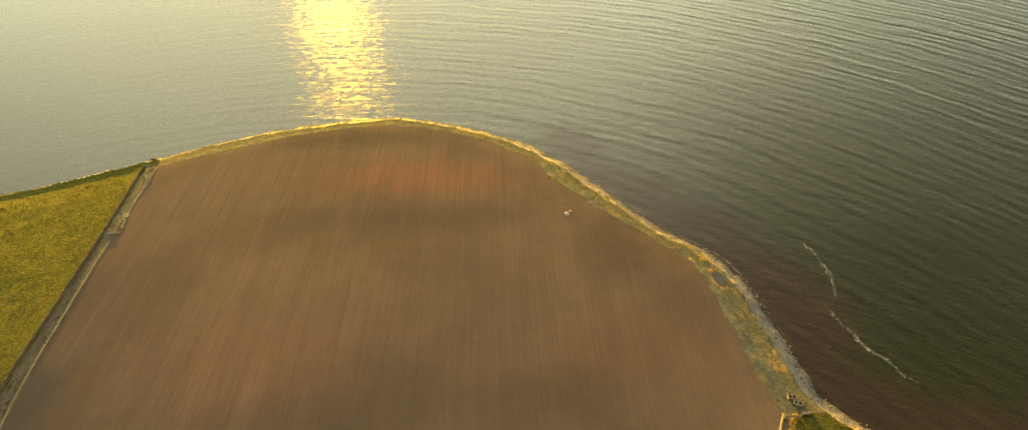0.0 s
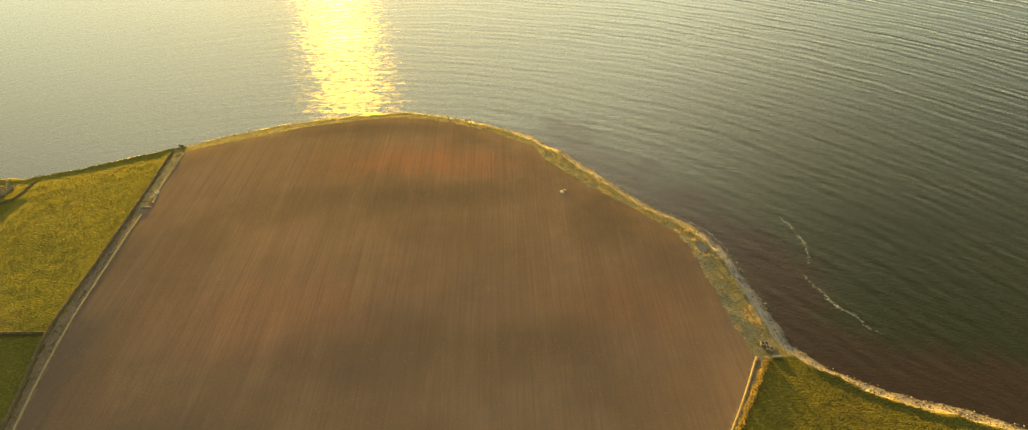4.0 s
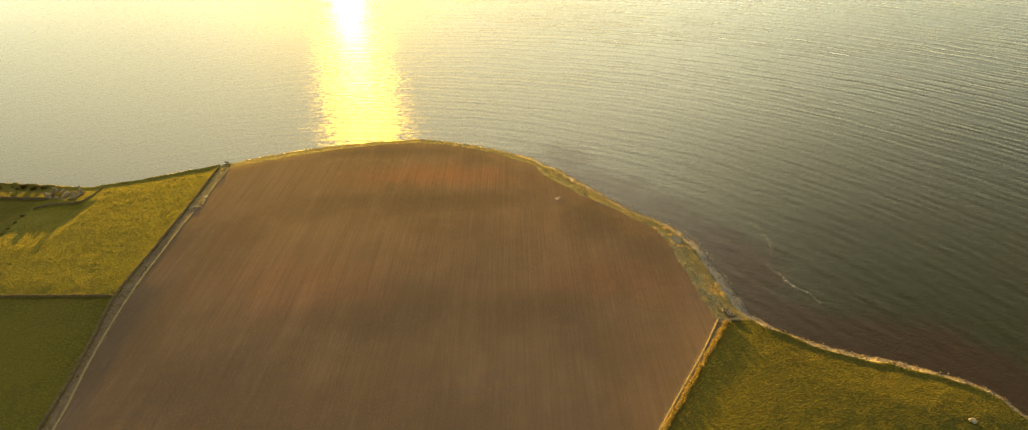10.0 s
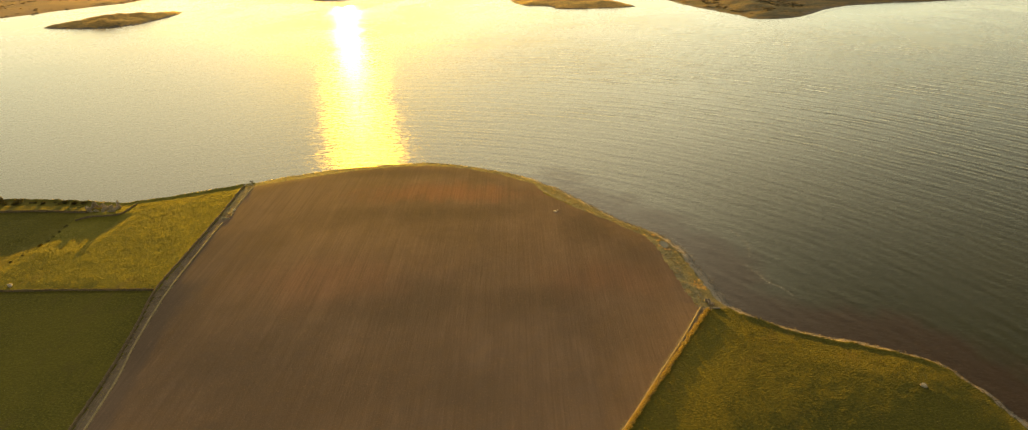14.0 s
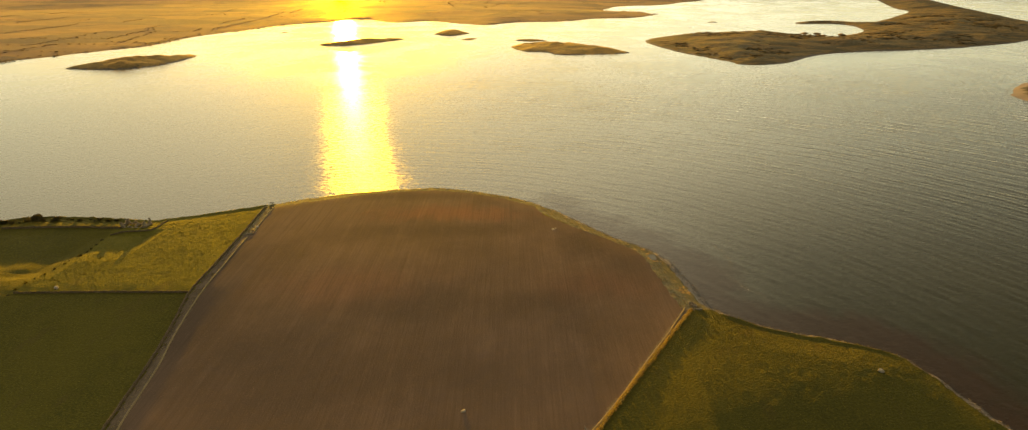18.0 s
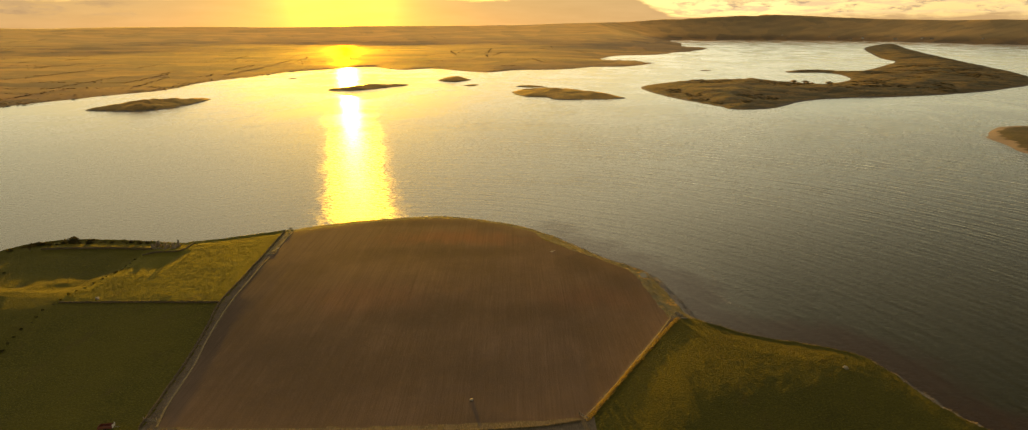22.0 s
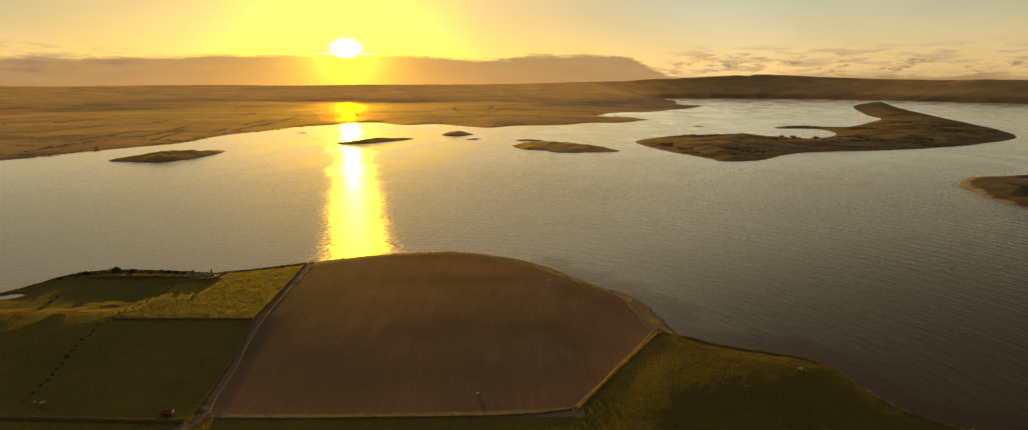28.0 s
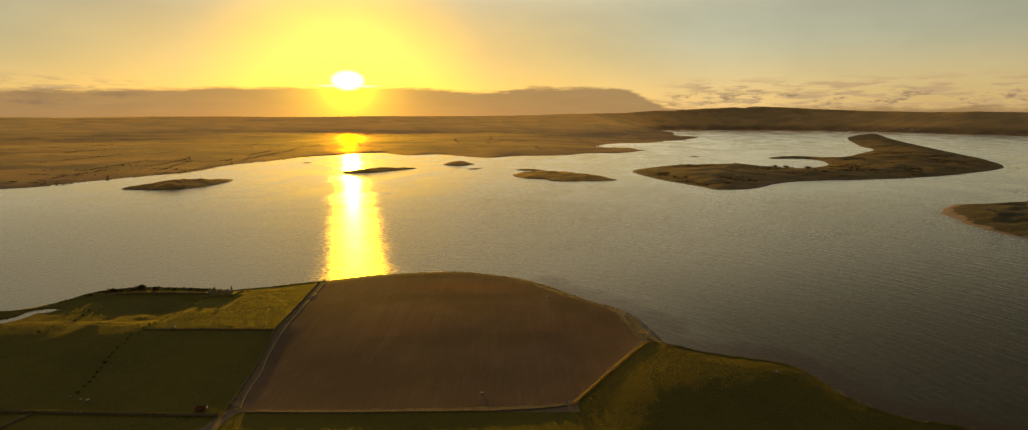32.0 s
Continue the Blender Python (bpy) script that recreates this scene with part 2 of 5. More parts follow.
# the same pasture with shade mixed into its colour
M_PASTURE_SHADE = material("shaded_pasture_grass", lambda n, pos: n.mix(0.3, pasture_colour(n, pos), rgb(0.034, 0.028, 0.010)), 0.9, 0.05, tuft_bump, 0.42, 0.0)

def inland(n):
    """How far a point of the ground lies from the waterline, in metres."""
    return n.add("ShaderNodeAttribute", attribute_name="inland").outputs["Fac"]


def verge_colour(n, pos):
    c = blend((0.120, 0.104, 0.048), (0.185, 0.150, 0.066), (0.095, 0.084, 0.042), scale=0.5, lo=0.3, hi=0.7)(n, pos)
    grey = n.ramp(n.math("ADD", inland(n), n.math("MULTIPLY", n.noise(pos, 0.16, 4, 0.6), 6.0)), 10.0, 13.0)
    c = n.mix(n.math("MULTIPLY", grey, 0.75), c, n.mix(n.ramp(n.noise(pos, 0.35, 5, 0.65), 0.4, 0.62), rgb(0.105, 0.100, 0.058), rgb(0.170, 0.155, 0.105)))
    bracken = n.ramp(n.noise(n.scaled(pos, (1.3, 0.8, 1)), 0.28, 5, 0.7), 0.54, 0.64)
    bracken = n.math("MULTIPLY", bracken, n.ramp(inland(n), 9.5, 13.0, 0.9, 0.2))
    bracken = n.math("MULTIPLY", bracken, n.ramp(n.add("ShaderNodeSeparateXYZ", {0: pos}).outputs[1], 176.0, 200.0, 1.0, 0.3))
    c = n.mix(bracken, c, rgb(0.420, 0.235, 0.060))
    return n.mix(n.ramp(n.noise(pos, 0.5, 4, 0.7), 0.58, 0.72, 0.0, 0.8), c, rgb(0.062, 0.058, 0.022))


def beach_colour(n, pos):
    c = blend((0.20, 0.175, 0.145), (0.29, 0.235, 0.17), (0.12, 0.105, 0.085), scale=0.5)(n, pos)
    lines = n.noise(n.add("ShaderNodeCombineXYZ", {0: n.math("MULTIPLY", inland(n), 1.7), 1: n.noise(pos, 0.06, 2), 2: 0.0}).outputs[0], 1.2, 3, 0.6)
    c = n.mix(n.ramp(lines, 0.46, 0.6, 0.0, 0.7), c, rgb(0.36, 0.285, 0.195))
    wrack = n.ramp(n.noise(pos, 0.25, 5, 0.7), 0.5, 0.68, 0.0, 0.75)
    c = n.mix(wrack, c, rgb(0.075, 0.060, 0.042))
    return n.mix(n.ramp(inland(n), 0.2, 1.4, 0.75, 0.0), c, rgb(0.055, 0.044, 0.032))


M_VERGE = material("rough_verge", verge_colour, 0.9, 0.15, lumps(1.2), 0.45)
M_BEACH = material("shingle", beach_colour, 0.75, 0.35, lumps(2.5), 0.25)
def lane_colour(n, pos):
    c = blend((0.140, 0.102, 0.064), (0.104, 0.078, 0.046), (0.180, 0.135, 0.085), scale=0.3, stretch=(1, 0.3, 1))(n, pos)
    at = n.add("ShaderNodeSeparateXYZ", {0: pos})
    straw = n.mix(n.ramp(n.noise(n.scaled(pos, (1, 0.4, 1)), 0.7, 4, 0.6), 0.38, 0.66), rgb(0.235, 0.185, 0.095), rgb(0.150, 0.128, 0.062))
    return n.mix(n.math("MULTIPLY", n.ramp(at.outputs[1], 199.0, 201.0), n.ramp(at.outputs[0], -60.0, -80.0)), c, straw)


M_LANE = material("lane_gravel", lane_colour, 0.9, 0.2, lumps(3), 0.12)
M_STONE = material("field_stone", blend((0.12, 0.088, 0.050), (0.18, 0.13, 0.07), (0.07, 0.055, 0.03), scale=0.8), 0.9, 0.2, lumps(3), 0.15)
M_SEABED = material("seabed", blend((0.08, 0.07, 0.05), (0.05, 0.05, 0.035), scale=0.05), 0.9, 0.2)


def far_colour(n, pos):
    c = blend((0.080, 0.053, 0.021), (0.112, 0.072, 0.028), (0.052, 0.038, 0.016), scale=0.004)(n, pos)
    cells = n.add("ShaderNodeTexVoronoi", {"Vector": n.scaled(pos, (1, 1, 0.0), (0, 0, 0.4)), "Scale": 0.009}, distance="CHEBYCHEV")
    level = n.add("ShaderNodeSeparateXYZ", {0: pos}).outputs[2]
    # paler with height: haze over the hills, put into the base colour
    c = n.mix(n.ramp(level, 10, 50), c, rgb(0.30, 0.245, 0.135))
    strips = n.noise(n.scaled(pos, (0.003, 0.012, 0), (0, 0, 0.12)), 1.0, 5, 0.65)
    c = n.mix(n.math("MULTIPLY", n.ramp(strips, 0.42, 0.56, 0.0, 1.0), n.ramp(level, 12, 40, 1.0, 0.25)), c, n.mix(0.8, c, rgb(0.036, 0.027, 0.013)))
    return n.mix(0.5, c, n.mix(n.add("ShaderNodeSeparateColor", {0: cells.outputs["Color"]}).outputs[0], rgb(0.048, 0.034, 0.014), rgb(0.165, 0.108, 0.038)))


# tint on these far materials paints in the haze glow below the sun
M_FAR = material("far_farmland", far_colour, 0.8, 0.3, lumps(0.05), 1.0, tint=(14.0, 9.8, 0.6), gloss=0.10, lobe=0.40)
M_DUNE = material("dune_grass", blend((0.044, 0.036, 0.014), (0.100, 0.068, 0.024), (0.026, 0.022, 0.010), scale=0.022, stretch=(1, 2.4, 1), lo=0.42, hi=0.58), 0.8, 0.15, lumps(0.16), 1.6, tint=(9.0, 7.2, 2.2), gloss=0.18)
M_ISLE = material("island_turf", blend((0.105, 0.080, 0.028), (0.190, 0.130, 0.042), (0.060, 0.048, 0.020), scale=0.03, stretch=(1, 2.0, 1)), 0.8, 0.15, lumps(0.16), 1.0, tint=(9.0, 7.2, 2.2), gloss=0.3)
M_MOOR = material("dark_heath", blend((0.050, 0.044, 0.015), (0.085, 0.066, 0.02), (0.03, 0.027, 0.011), scale=0.03), 0.85, 0.2, lumps(0.2), 1.2)
M_ROCKY = material("dark_shore_rock", blend((0.07, 0.048, 0.026), (0.12, 0.080, 0.042), (0.04, 0.030, 0.018), scale=0.05), 0.8, 0.4, lumps(0.2), 1.0)
M_SAND = material("pale_sand", blend((0.23, 0.17, 0.11), (0.17, 0.128, 0.082), scale=0.03), 0.7, 0.4)


def water_material():
    m = bpy.data.materials.new("sea_water")
    m.use_nodes = True
    n = Nodes(m.node_tree)
    pos = n.add("ShaderNodeNewGeometry").outputs["Position"]
    weed = n.add("ShaderNodeAttribute", attribute_name="weed").outputs["Fac"]
    patch = n.ramp(n.math("ADD", n.math("MULTIPLY", weed, 1.1), n.math("MULTIPLY", n.noise(pos, 0.045, 5), 1.5)), 0.95, 1.60)
    col = n.mix(n.ramp(n.noise(pos, 0.01, 3), 0.3, 0.7), rgb(0.024, 0.026, 0.008), rgb(0.034, 0.034, 0.010))
    col = n.mix(patch, col, rgb(0.042, 0.028, 0.017))
    # swell that bends round the point, wind ripples over it
    off = n.add("ShaderNodeSeparateXYZ", {0: n.add("ShaderNodeVectorMath", {0: pos, 1: (-30.0, -60.0, 0.0)}, operation="SUBTRACT")})
    dist = n.math("SQRT", n.math("ADD", n.math("POWER", off.outputs[0], 2.0), n.math("POWER", off.outputs[1], 2.0)))
    turn = n.math("ARCTAN2", off.outputs[0], off.outputs[1])
    ring = n.add("ShaderNodeCombineXYZ", {0: n.math("MULTIPLY", turn, 8.0), 1: n.math("MULTIPLY", dist, 0.22), 2: 0.0}).outputs[0]
    swell = n.noise(ring, 1.0, 2.0, 0.5)
    ring2 = n.add("ShaderNodeCombineXYZ", {0: n.math("MULTIPLY", turn, 15.0), 1: n.math("MULTIPLY", dist, 0.62), 2: 3.0}).outputs[0]
    chop = n.noise(ring2, 1.0, 3.0, 0.6)
    ring3 = n.add("ShaderNodeCombineXYZ", {0: n.math("MULTIPLY", turn, 7.0), 1: n.math("MULTIPLY", dist, 0.045), 2: 7.0}).outputs[0]
    sets = n.noise(ring3, 1.0, 3.0, 0.6)
    ripple = n.noise(n.scaled(pos, (1.2, 1.6, 1), (0, 0, 0.5)), 1.0, 3.0, 0.6)
    calm = n.ramp(dist, 260.0, 620.0, 1.0, 0.12)
    h = n.math("ADD", n.math("ADD", n.math("MULTIPLY", sets, 0.35), n.math("MULTIPLY", swell, n.ramp(dist, 220.0, 420.0, 0.15, 0.20))), n.math("MULTIPLY", calm, n.math("ADD", n.math("MULTIPLY", chop, 0.20), n.math("MULTIPLY", ripple, 0.22))))
    ring4 = n.add("ShaderNodeCombineXYZ", {0: n.math("MULTIPLY", turn, 9.0), 1: n.math("MULTIPLY", dist, 0.125), 2: 11.0}).outputs[0]
    h = n.math("ADD", h, n.math("MULTIPLY", n.noise(ring4, 1.0, 3.0, 0.6), n.ramp(dist, 330.0, 700.0, 0.0, 1.0)))
    warp = n.math("MULTIPLY", n.noise(pos, 0.020, 4.0, 0.55), 13.0)
    lee = n.ramp(off.outputs[0], -150.0, 50.0, 0.30, 1.0)
    heart = n.add("ShaderNodeVectorMath", {0: pos, 1: (-80.0, 50.0, 0.0)}, operation="DISTANCE").outputs["Value"]
    crest = n.math("SINE", n.math("MULTIPLY_ADD", heart, 1.08, warp))
    crest = n.math("MULTIPLY", crest, n.ramp(n.noise(ring3, 3.0, 3.0), 0.38, 0.64, 0.15, 1.0))
    h = n.math("ADD", h, n.math("MULTIPLY", crest, n.math("MULTIPLY", lee, n.ramp(dist, 260.0, 560.0, 0.13, 0.29))))
    long_crest = n.math("SINE", n.math("MULTIPLY_ADD", heart, 0.52, n.math("MULTIPLY", warp, 0.8)))
    long_crest = n.math("MULTIPLY", long_crest, n.ramp(n.noise(ring3, 2.0, 3.0), 0.38, 0.64, 0.2, 1.0))
    h = n.math("ADD", h, n.math("MULTIPLY", long_crest, n.math("MULTIPLY", lee, n.ramp(dist, 280.0, 620.0, 0.12, 0.40))))
    sparkle = n.noise(n.scaled(pos, (0.30, 0.62, 1), (0, 0, 0.2)), 1.0, 4.0, 0.7)
    h = n.math("ADD", h, n.math("MULTIPLY", sparkle, n.math("MULTIPLY", n.ramp(off.outputs[0], 0.0, 90.0, 0.32, 0.05), n.ramp(off.outputs[0], -170.0, -60.0, 0.45, 1.0))))
    # mask for the hand-set dimming of the south-east water
    se_dim = n.math("MULTIPLY", n.ramp(off.outputs[1], 130.0, 430.0, 1.0, 0.0), n.ramp(off.outputs[0], 30.0, 150.0))
    gust = n.noise(n.scaled(pos, (0.004, 0.011, 1), (0, 0, 0.25)), 1.0, 5.0, 0.62)
    nor = n.add("ShaderNodeBump", {"Height": h, "Distance": 1.0, "Strength": n.math("MULTIPLY", n.math("MULTIPLY", n.ramp(off.outputs[0], -240.0, 210.0, 0.05, 0.46), n.ramp(dist, 560.0, 1050.0, 1.0, 0.16)), n.math("MULTIPLY", n.ramp(gust, 0.36, 0.64, 0.70, 1.30), n.math("MULTIPLY", n.math("MULTIPLY_ADD", weed, -0.3, 1.0), n.math("MULTIPLY_ADD", se_dim, -0.1, 1.0))))}).outputs[0]
    slick = n.ramp(n.noise(n.scaled(pos, (0.006, 0.014, 1), (0, 0, 0.3)), 1.0, 4), 0.35, 0.7, 0.265, 0.300)
    slick = n.math("ADD", slick, n.ramp(n.noise(n.scaled(pos, (0.22, 0.50, 1), (0, 0, 0.2)), 1.0, 4, 0.75), 0.34, 0.66, -0.075, 0.050))
    # smooth and ruffled lanes that the current draws through the bay
    drift = n.add("ShaderNodeVectorMath", {0: n.scaled(pos, (0.0045, 0.0026, 1)), 1: n.add("ShaderNodeVectorMath", {0: n.noise(pos, 0.0022, 3, 0.55, out=1), "Scale": 1.6}, operation="SCALE")}, operation="ADD").outputs[0]
    lanes = n.ramp(n.noise(drift, 2.4, 5, 0.62), 0.40, 0.62, -0.06, 0.02)
    slick = n.math("ADD", slick, n.math("MULTIPLY", lanes, n.ramp(dist, 420.0, 900.0)))
    body = n.add("ShaderNodeBsdfDiffuse", {"Color": col, "Normal": nor})
    shine = n.add("ShaderNodeBsdfAnisotropic", {"Color": rgb(1, 0.98, 0.94), "Roughness": slick, "Normal": nor}, distribution="BECKMANN")
    mirror = n.add("ShaderNodeFresnel", {"IOR": 1.38, "Normal": nor})
    mirror = n.math("MULTIPLY", mirror, n.math("MULTIPLY_ADD", patch, -0.28, 1.0))
    # sky reflection dimmed by hand over the water on the south-east side
    mirror = n.math("MULTIPLY", mirror, n.math("MULTIPLY_ADD", se_dim, -0.58, 1.0))
    # reflection lifted beyond Fresnel with distance, so far water looks brighter
    mirror = n.math("MULTIPLY", mirror, n.ramp(dist, 450.0, 1150.0, 1.0, 1.28), clamp=True)
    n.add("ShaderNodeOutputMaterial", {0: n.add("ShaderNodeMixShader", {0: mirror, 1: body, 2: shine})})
    return m


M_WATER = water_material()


# ---- plan ----
def smooth_line(points, step=2.0, closed=False):
    """A Catmull-Rom curve through the points, sampled about every step metres."""
    p = np.array(points, float)
    q = np.vstack([p[-1:], p, p[:2]]) if closed else np.vstack([2 * p[0] - p[1], p, 2 * p[-1] - p[-2]])
    out = []
    for a, b, c, d in zip(q[:-3], q[1:-2], q[2:-1], q[3:]):
        n = max(1, int(np.hypot(*(c - b)) / step))
        t = (np.arange(n) / n)[:, None]
        out.append(0.5 * (2 * b + (c - a) * t + (2 * a - 5 * b + 4 * c - d) * t ** 2 + (3 * b - a - 3 * c + d) * t ** 3))
    if not closed:
        out.append(p[-1:])
    return np.vstack(out)


def inside(x, y, poly):
    r = np.zeros(x.shape, bool)
    px, py = poly[:, 0], poly[:, 1]
    qx, qy = np.roll(px, -1), np.roll(py, -1)
    for a, b, c, d in zip(px, py, qx, qy):
        if b != d:
            r ^= ((b > y) != (d > y)) & (x < (c - a) * (y - b) / (d - b) + a)
    return r


def away(x, y, line, closed=False):
    """The distance to a line."""
    best = np.full(x.shape, 1e12)
    end = np.roll(line, -1, 0) if closed else line[1:]
    for (a, b), (c, d) in zip(line, end):
        u, v = c - a, d - b
        t = np.clip(((x - a) * u + (y - b) * v) / max(u * u + v * v, 1e-9), 0, 1)
        np.minimum(best, (x - a - t * u) ** 2 + (y - b - t * v) ** 2, out=best)
    return np.sqrt(best)


def ripple_noise(x, y, scale, seed=0):
    """Smooth value noise on arrays, about -1 to 1."""
    r = np.random.RandomState(seed)
    g = r.rand(64, 64) * 2 - 1
    u, v = x / scale, y / scale
    i, j = np.floor(u).astype(int), np.floor(v).astype(int)
    f, h = u - i, v - j
    f, h = f * f * (3 - 2 * f), h * h * (3 - 2 * h)
    a, b = g[i % 64, j % 64], g[(i + 1) % 64, j % 64]
    c, d = g[i % 64, (j + 1) % 64], g[(i + 1) % 64, (j + 1) % 64]
    return (a * (1 - f) + b * f) * (1 - h) + (c * (1 - f) + d * f) * h


COAST = [(-330, 150), (-312, 168), (-293, 185), (-272, 206), (-262, 221), (-247, 229), (-232, 231.5), (-205, 229), (-180, 226),
         (-164, 231), (-153, 235.5), (-130, 246.5), (-109, 257), (-87, 265), (-63, 270), (-45, 271.5), (-26, 267),
         (-6.7, 258), (10.5, 246), (22, 233), (33, 218), (46, 200), (60, 185.5), (64.5, 175), (66.5, 164), (68.5, 153),
         (70, 144), (70.5, 137), (77, 129.5), (88, 122), (98, 118), (113, 111.5), (121, 105.5), (125, 97), (128, 84),
         (132, 70), (142, 59), (155, 54), (190, 30)]
coast = smooth_line(COAST)
coast_all = np.vstack([coast, [(230, -30), (280, -150), (330, -400), (500, -1200), (900, -4800), (-3500, -4800), (-2600, -800),
                               (-900, -150), (-450, 50)]])
FIELD = np.array([(-124.5, 238), (-105, 247), (-84, 255.5), (-61, 261), (-44, 262.5), (-25, 257.5), (-6.5, 248), (9, 236),
                  (13.5, 223.5), (25, 210), (40, 194), (51, 181), (54, 169), (54.5, 158), (56, 146), (58.0, 131.5), (49.6, 117.3),
                  (39.2, 101.8), (28.8, 86.4), (17.2, 71.0), (-8, 68.9), (-38, 67.2), (-77, 66.5), (-106.5, 67.5), (-109, 78), (-112, 101),
                  (-115.2, 117), (-118.3, 141), (-120.7, 176), (-123.3, 208)], float)
LANE_W = np.array([(-129.2, 238), (-126.2, 206), (-124.0, 176), (-122.5, 144.5), (-119.2, 126), (-116.2, 107), (-113.6, 86), (-111.2, 67), (-114, 40)], float)
LANE_POLY = np.vstack([LANE_W[:8], FIELD[-7:], FIELD[:1]])
HEDGE_E = np.array([(61, 130.2), (50.3, 114.4), (40.1, 99.6), (29.6, 84.8), (19.0, 69.8)], float)
LANE_E = np.vstack([HEDGE_E, FIELD[19:14:-1]])
LANE_S = np.array([(19.4, 70), (17.5, 72), (-8, 68.8), (-38, 67.2), (-77, 66.5), (-106.5, 67.5), (-111, 66), (-111, 65.0), (-72, 64.6), (-24, 65.4), (0.5, 67.0)], float)
ROW_W = np.array([(-178, 78), (-180.5, 94), (-183.5, 104), (-187.5, 120), (-190, 138), (-190, 156), (-188.5, 172), (-188, 184), (-190, 199)], float)


POOL = np.array([(-290, 158), (-281, 169), (-276, 178), (-275, 186), (-270, 188)], float)
KNOLL = np.array([(-222, 134), (-220.5, 145), (-218.5, 156), (-213.5, 164), (-204, 168)], float)


def profile(y, at, level):
    """A smooth line of levels along y."""
    return sum(np.interp(y + k, at, level) for k in (-13, -6.5, 0, 6.5, 13)) / 5


def height(x, y, d):
    """Ground level from the distance d inside the coast."""
    shore = np.interp(d, [-40, -12, 0, 2.4, 3.6, 5.2, 14], [-4, -1.8, -0.05, 0.6, 1.2, 2.4, 2.7])
    rise = np.interp(y, [40, 66, 100, 143, 150, 185, 230, 275], [0.2, 0.35, 0.75, 3.9, 4.1, 4.0, 3.0, 2.6]) - 2.7
    calm = profile(y, [40, 66, 90, 115, 142, 168, 200, 275], [0.4, 0.7, 1.25, 2.0, 2.75, 3.15, 3.1, 2.6]) - 2.7
    hollow = np.interp(y, [40, 66, 82, 100, 120, 140, 150, 155, 160, 165, 178, 205, 212, 275], [0.15, 0.2, 0.95, 1.9, 3.0, 4.1, 4.4, 4.1, 2.9, 2.0, 1.9, 2.2, 3.1, 2.6]) - 2.7
    rise += (hollow - rise) * np.clip((-184 - x) / 12, 0, 1)
    side = np.clip((-108 - x) / 15, 0, 1)
    east_side = profile(y - 0.25 * (x - 94), [20, 46, 62, 70, 78, 85, 93, 104, 128], [0.4, 0.8, 1.9, 2.7, 3.4, 3.85, 4.05, 4.0, 3.1]) - 2.7
    e = np.clip((x - 22) / 30, 0, 1)
    land = rise * side + (calm * (1 - e) + east_side * e) * (1 - side)
    dip = np.clip((-164 - x) / 6, 0, 1) * np.clip((x + 206) / 12, 0, 1) * np.interp(y, [172, 185, 202, 207], [0, 1, 1, 0])
    land -= 1.3 * dip
    land += 0.75 * np.exp(-(away(x, y, KNOLL) / 5.0) ** 2)
    land += 0.16 * ripple_noise(x, y, 41, 1) + 0.03 * ripple_noise(x, y, 13, 2)
    crest = np.where((x < -126) | (x > 71), 0.55, 0.15) + 0.35 * np.clip((-184 - x) / 8, 0, 1)
    crest = crest * np.exp(-((d - 5.0) / 1.3) ** 2)
    z = shore + crest + land * np.clip((d - 5) / 14, 0, 1) + np.where(d > 1, np.where((x < -126) | ((x > 62) & (y < 128)), 0.05, 0.02) * ripple_noise(x, y, 2.1, 3), 0)
    pool = away(x, y, POOL) + 1.6 * ripple_noise(x, y, 5, 4)
    z = np.where(z > 0.5, 0.5 + (z - 0.5) * np.clip((pool - 5) / 16, 0.12, 1), z)
    return np.minimum(z, np.interp(pool, [0, 3.6, 4.6, 5.4, 7, 60], [-0.9, -0.6, 0.0, 0.35, 9, 9]))


def spread(lo, hi, step, far, grow=1.18):
    fine_part = list(np.arange(lo, hi + step / 2, step))
    left, right, s = [lo], [hi], step
    while left[-1] > -far:
        s *= grow
        left.append(left[-1] - s), right.append(right[-1] + s)
    return np.array(left[:0:-1] + fine_part + right[1:])


def grid_mesh(name, xs, ys, zs, keep, mat, flat=False):
    """A sheet of quads over the grid, of the faces in keep."""
    nx, ny = len(xs), len(ys)
    i, j = np.nonzero(keep)
    quads = np.stack([j * nx + i, j * nx + i + 1, (j + 1) * nx + i + 1, (j + 1) * nx + i], 1)
    used, index = np.unique(quads, return_inverse=True)
    gx, gy = np.meshgrid(xs, ys)
    co = np.stack([gx.ravel(), gy.ravel(), zs.ravel()], 1)[used]
    me = bpy.data.meshes.new(name)
    me.vertices.add(len(co)), me.loops.add(quads.size), me.polygons.add(len(quads))
    me.vertices.foreach_set("co", co.ravel().astype(np.float32))
    me.loops.foreach_set("vertex_index", index.ravel().astype(np.int32))
    me.polygons.foreach_set("loop_start", np.arange(0, quads.size, 4, dtype=np.int32))
    me.polygons.foreach_set("use_smooth", np.ones(len(quads), bool))
    me.update(calc_edges=True)
    me.materials.append(mat)
    return me, co


XS, YS = spread(-296, 160, 0.7, 4700), spread(50, 282, 0.7, 4700)
GX, GY = np.meshgrid(XS, YS)
near = (GX > -700) & (GX < 600) & (GY > -700) & (GY < 700)
SD = np.full(GX.shape, 60.0)
SD[near] = away(GX[near], GY[near], coast_all, True)
SD = np.where(inside(GX, GY, coast_all), SD, -SD)
SD += np.where(np.abs(SD) < 30, 0.7 * ripple_noise(GX, GY, 4.3, 5) + 0.4 * ripple_noise(GX, GY, 1.7, 6), 0)
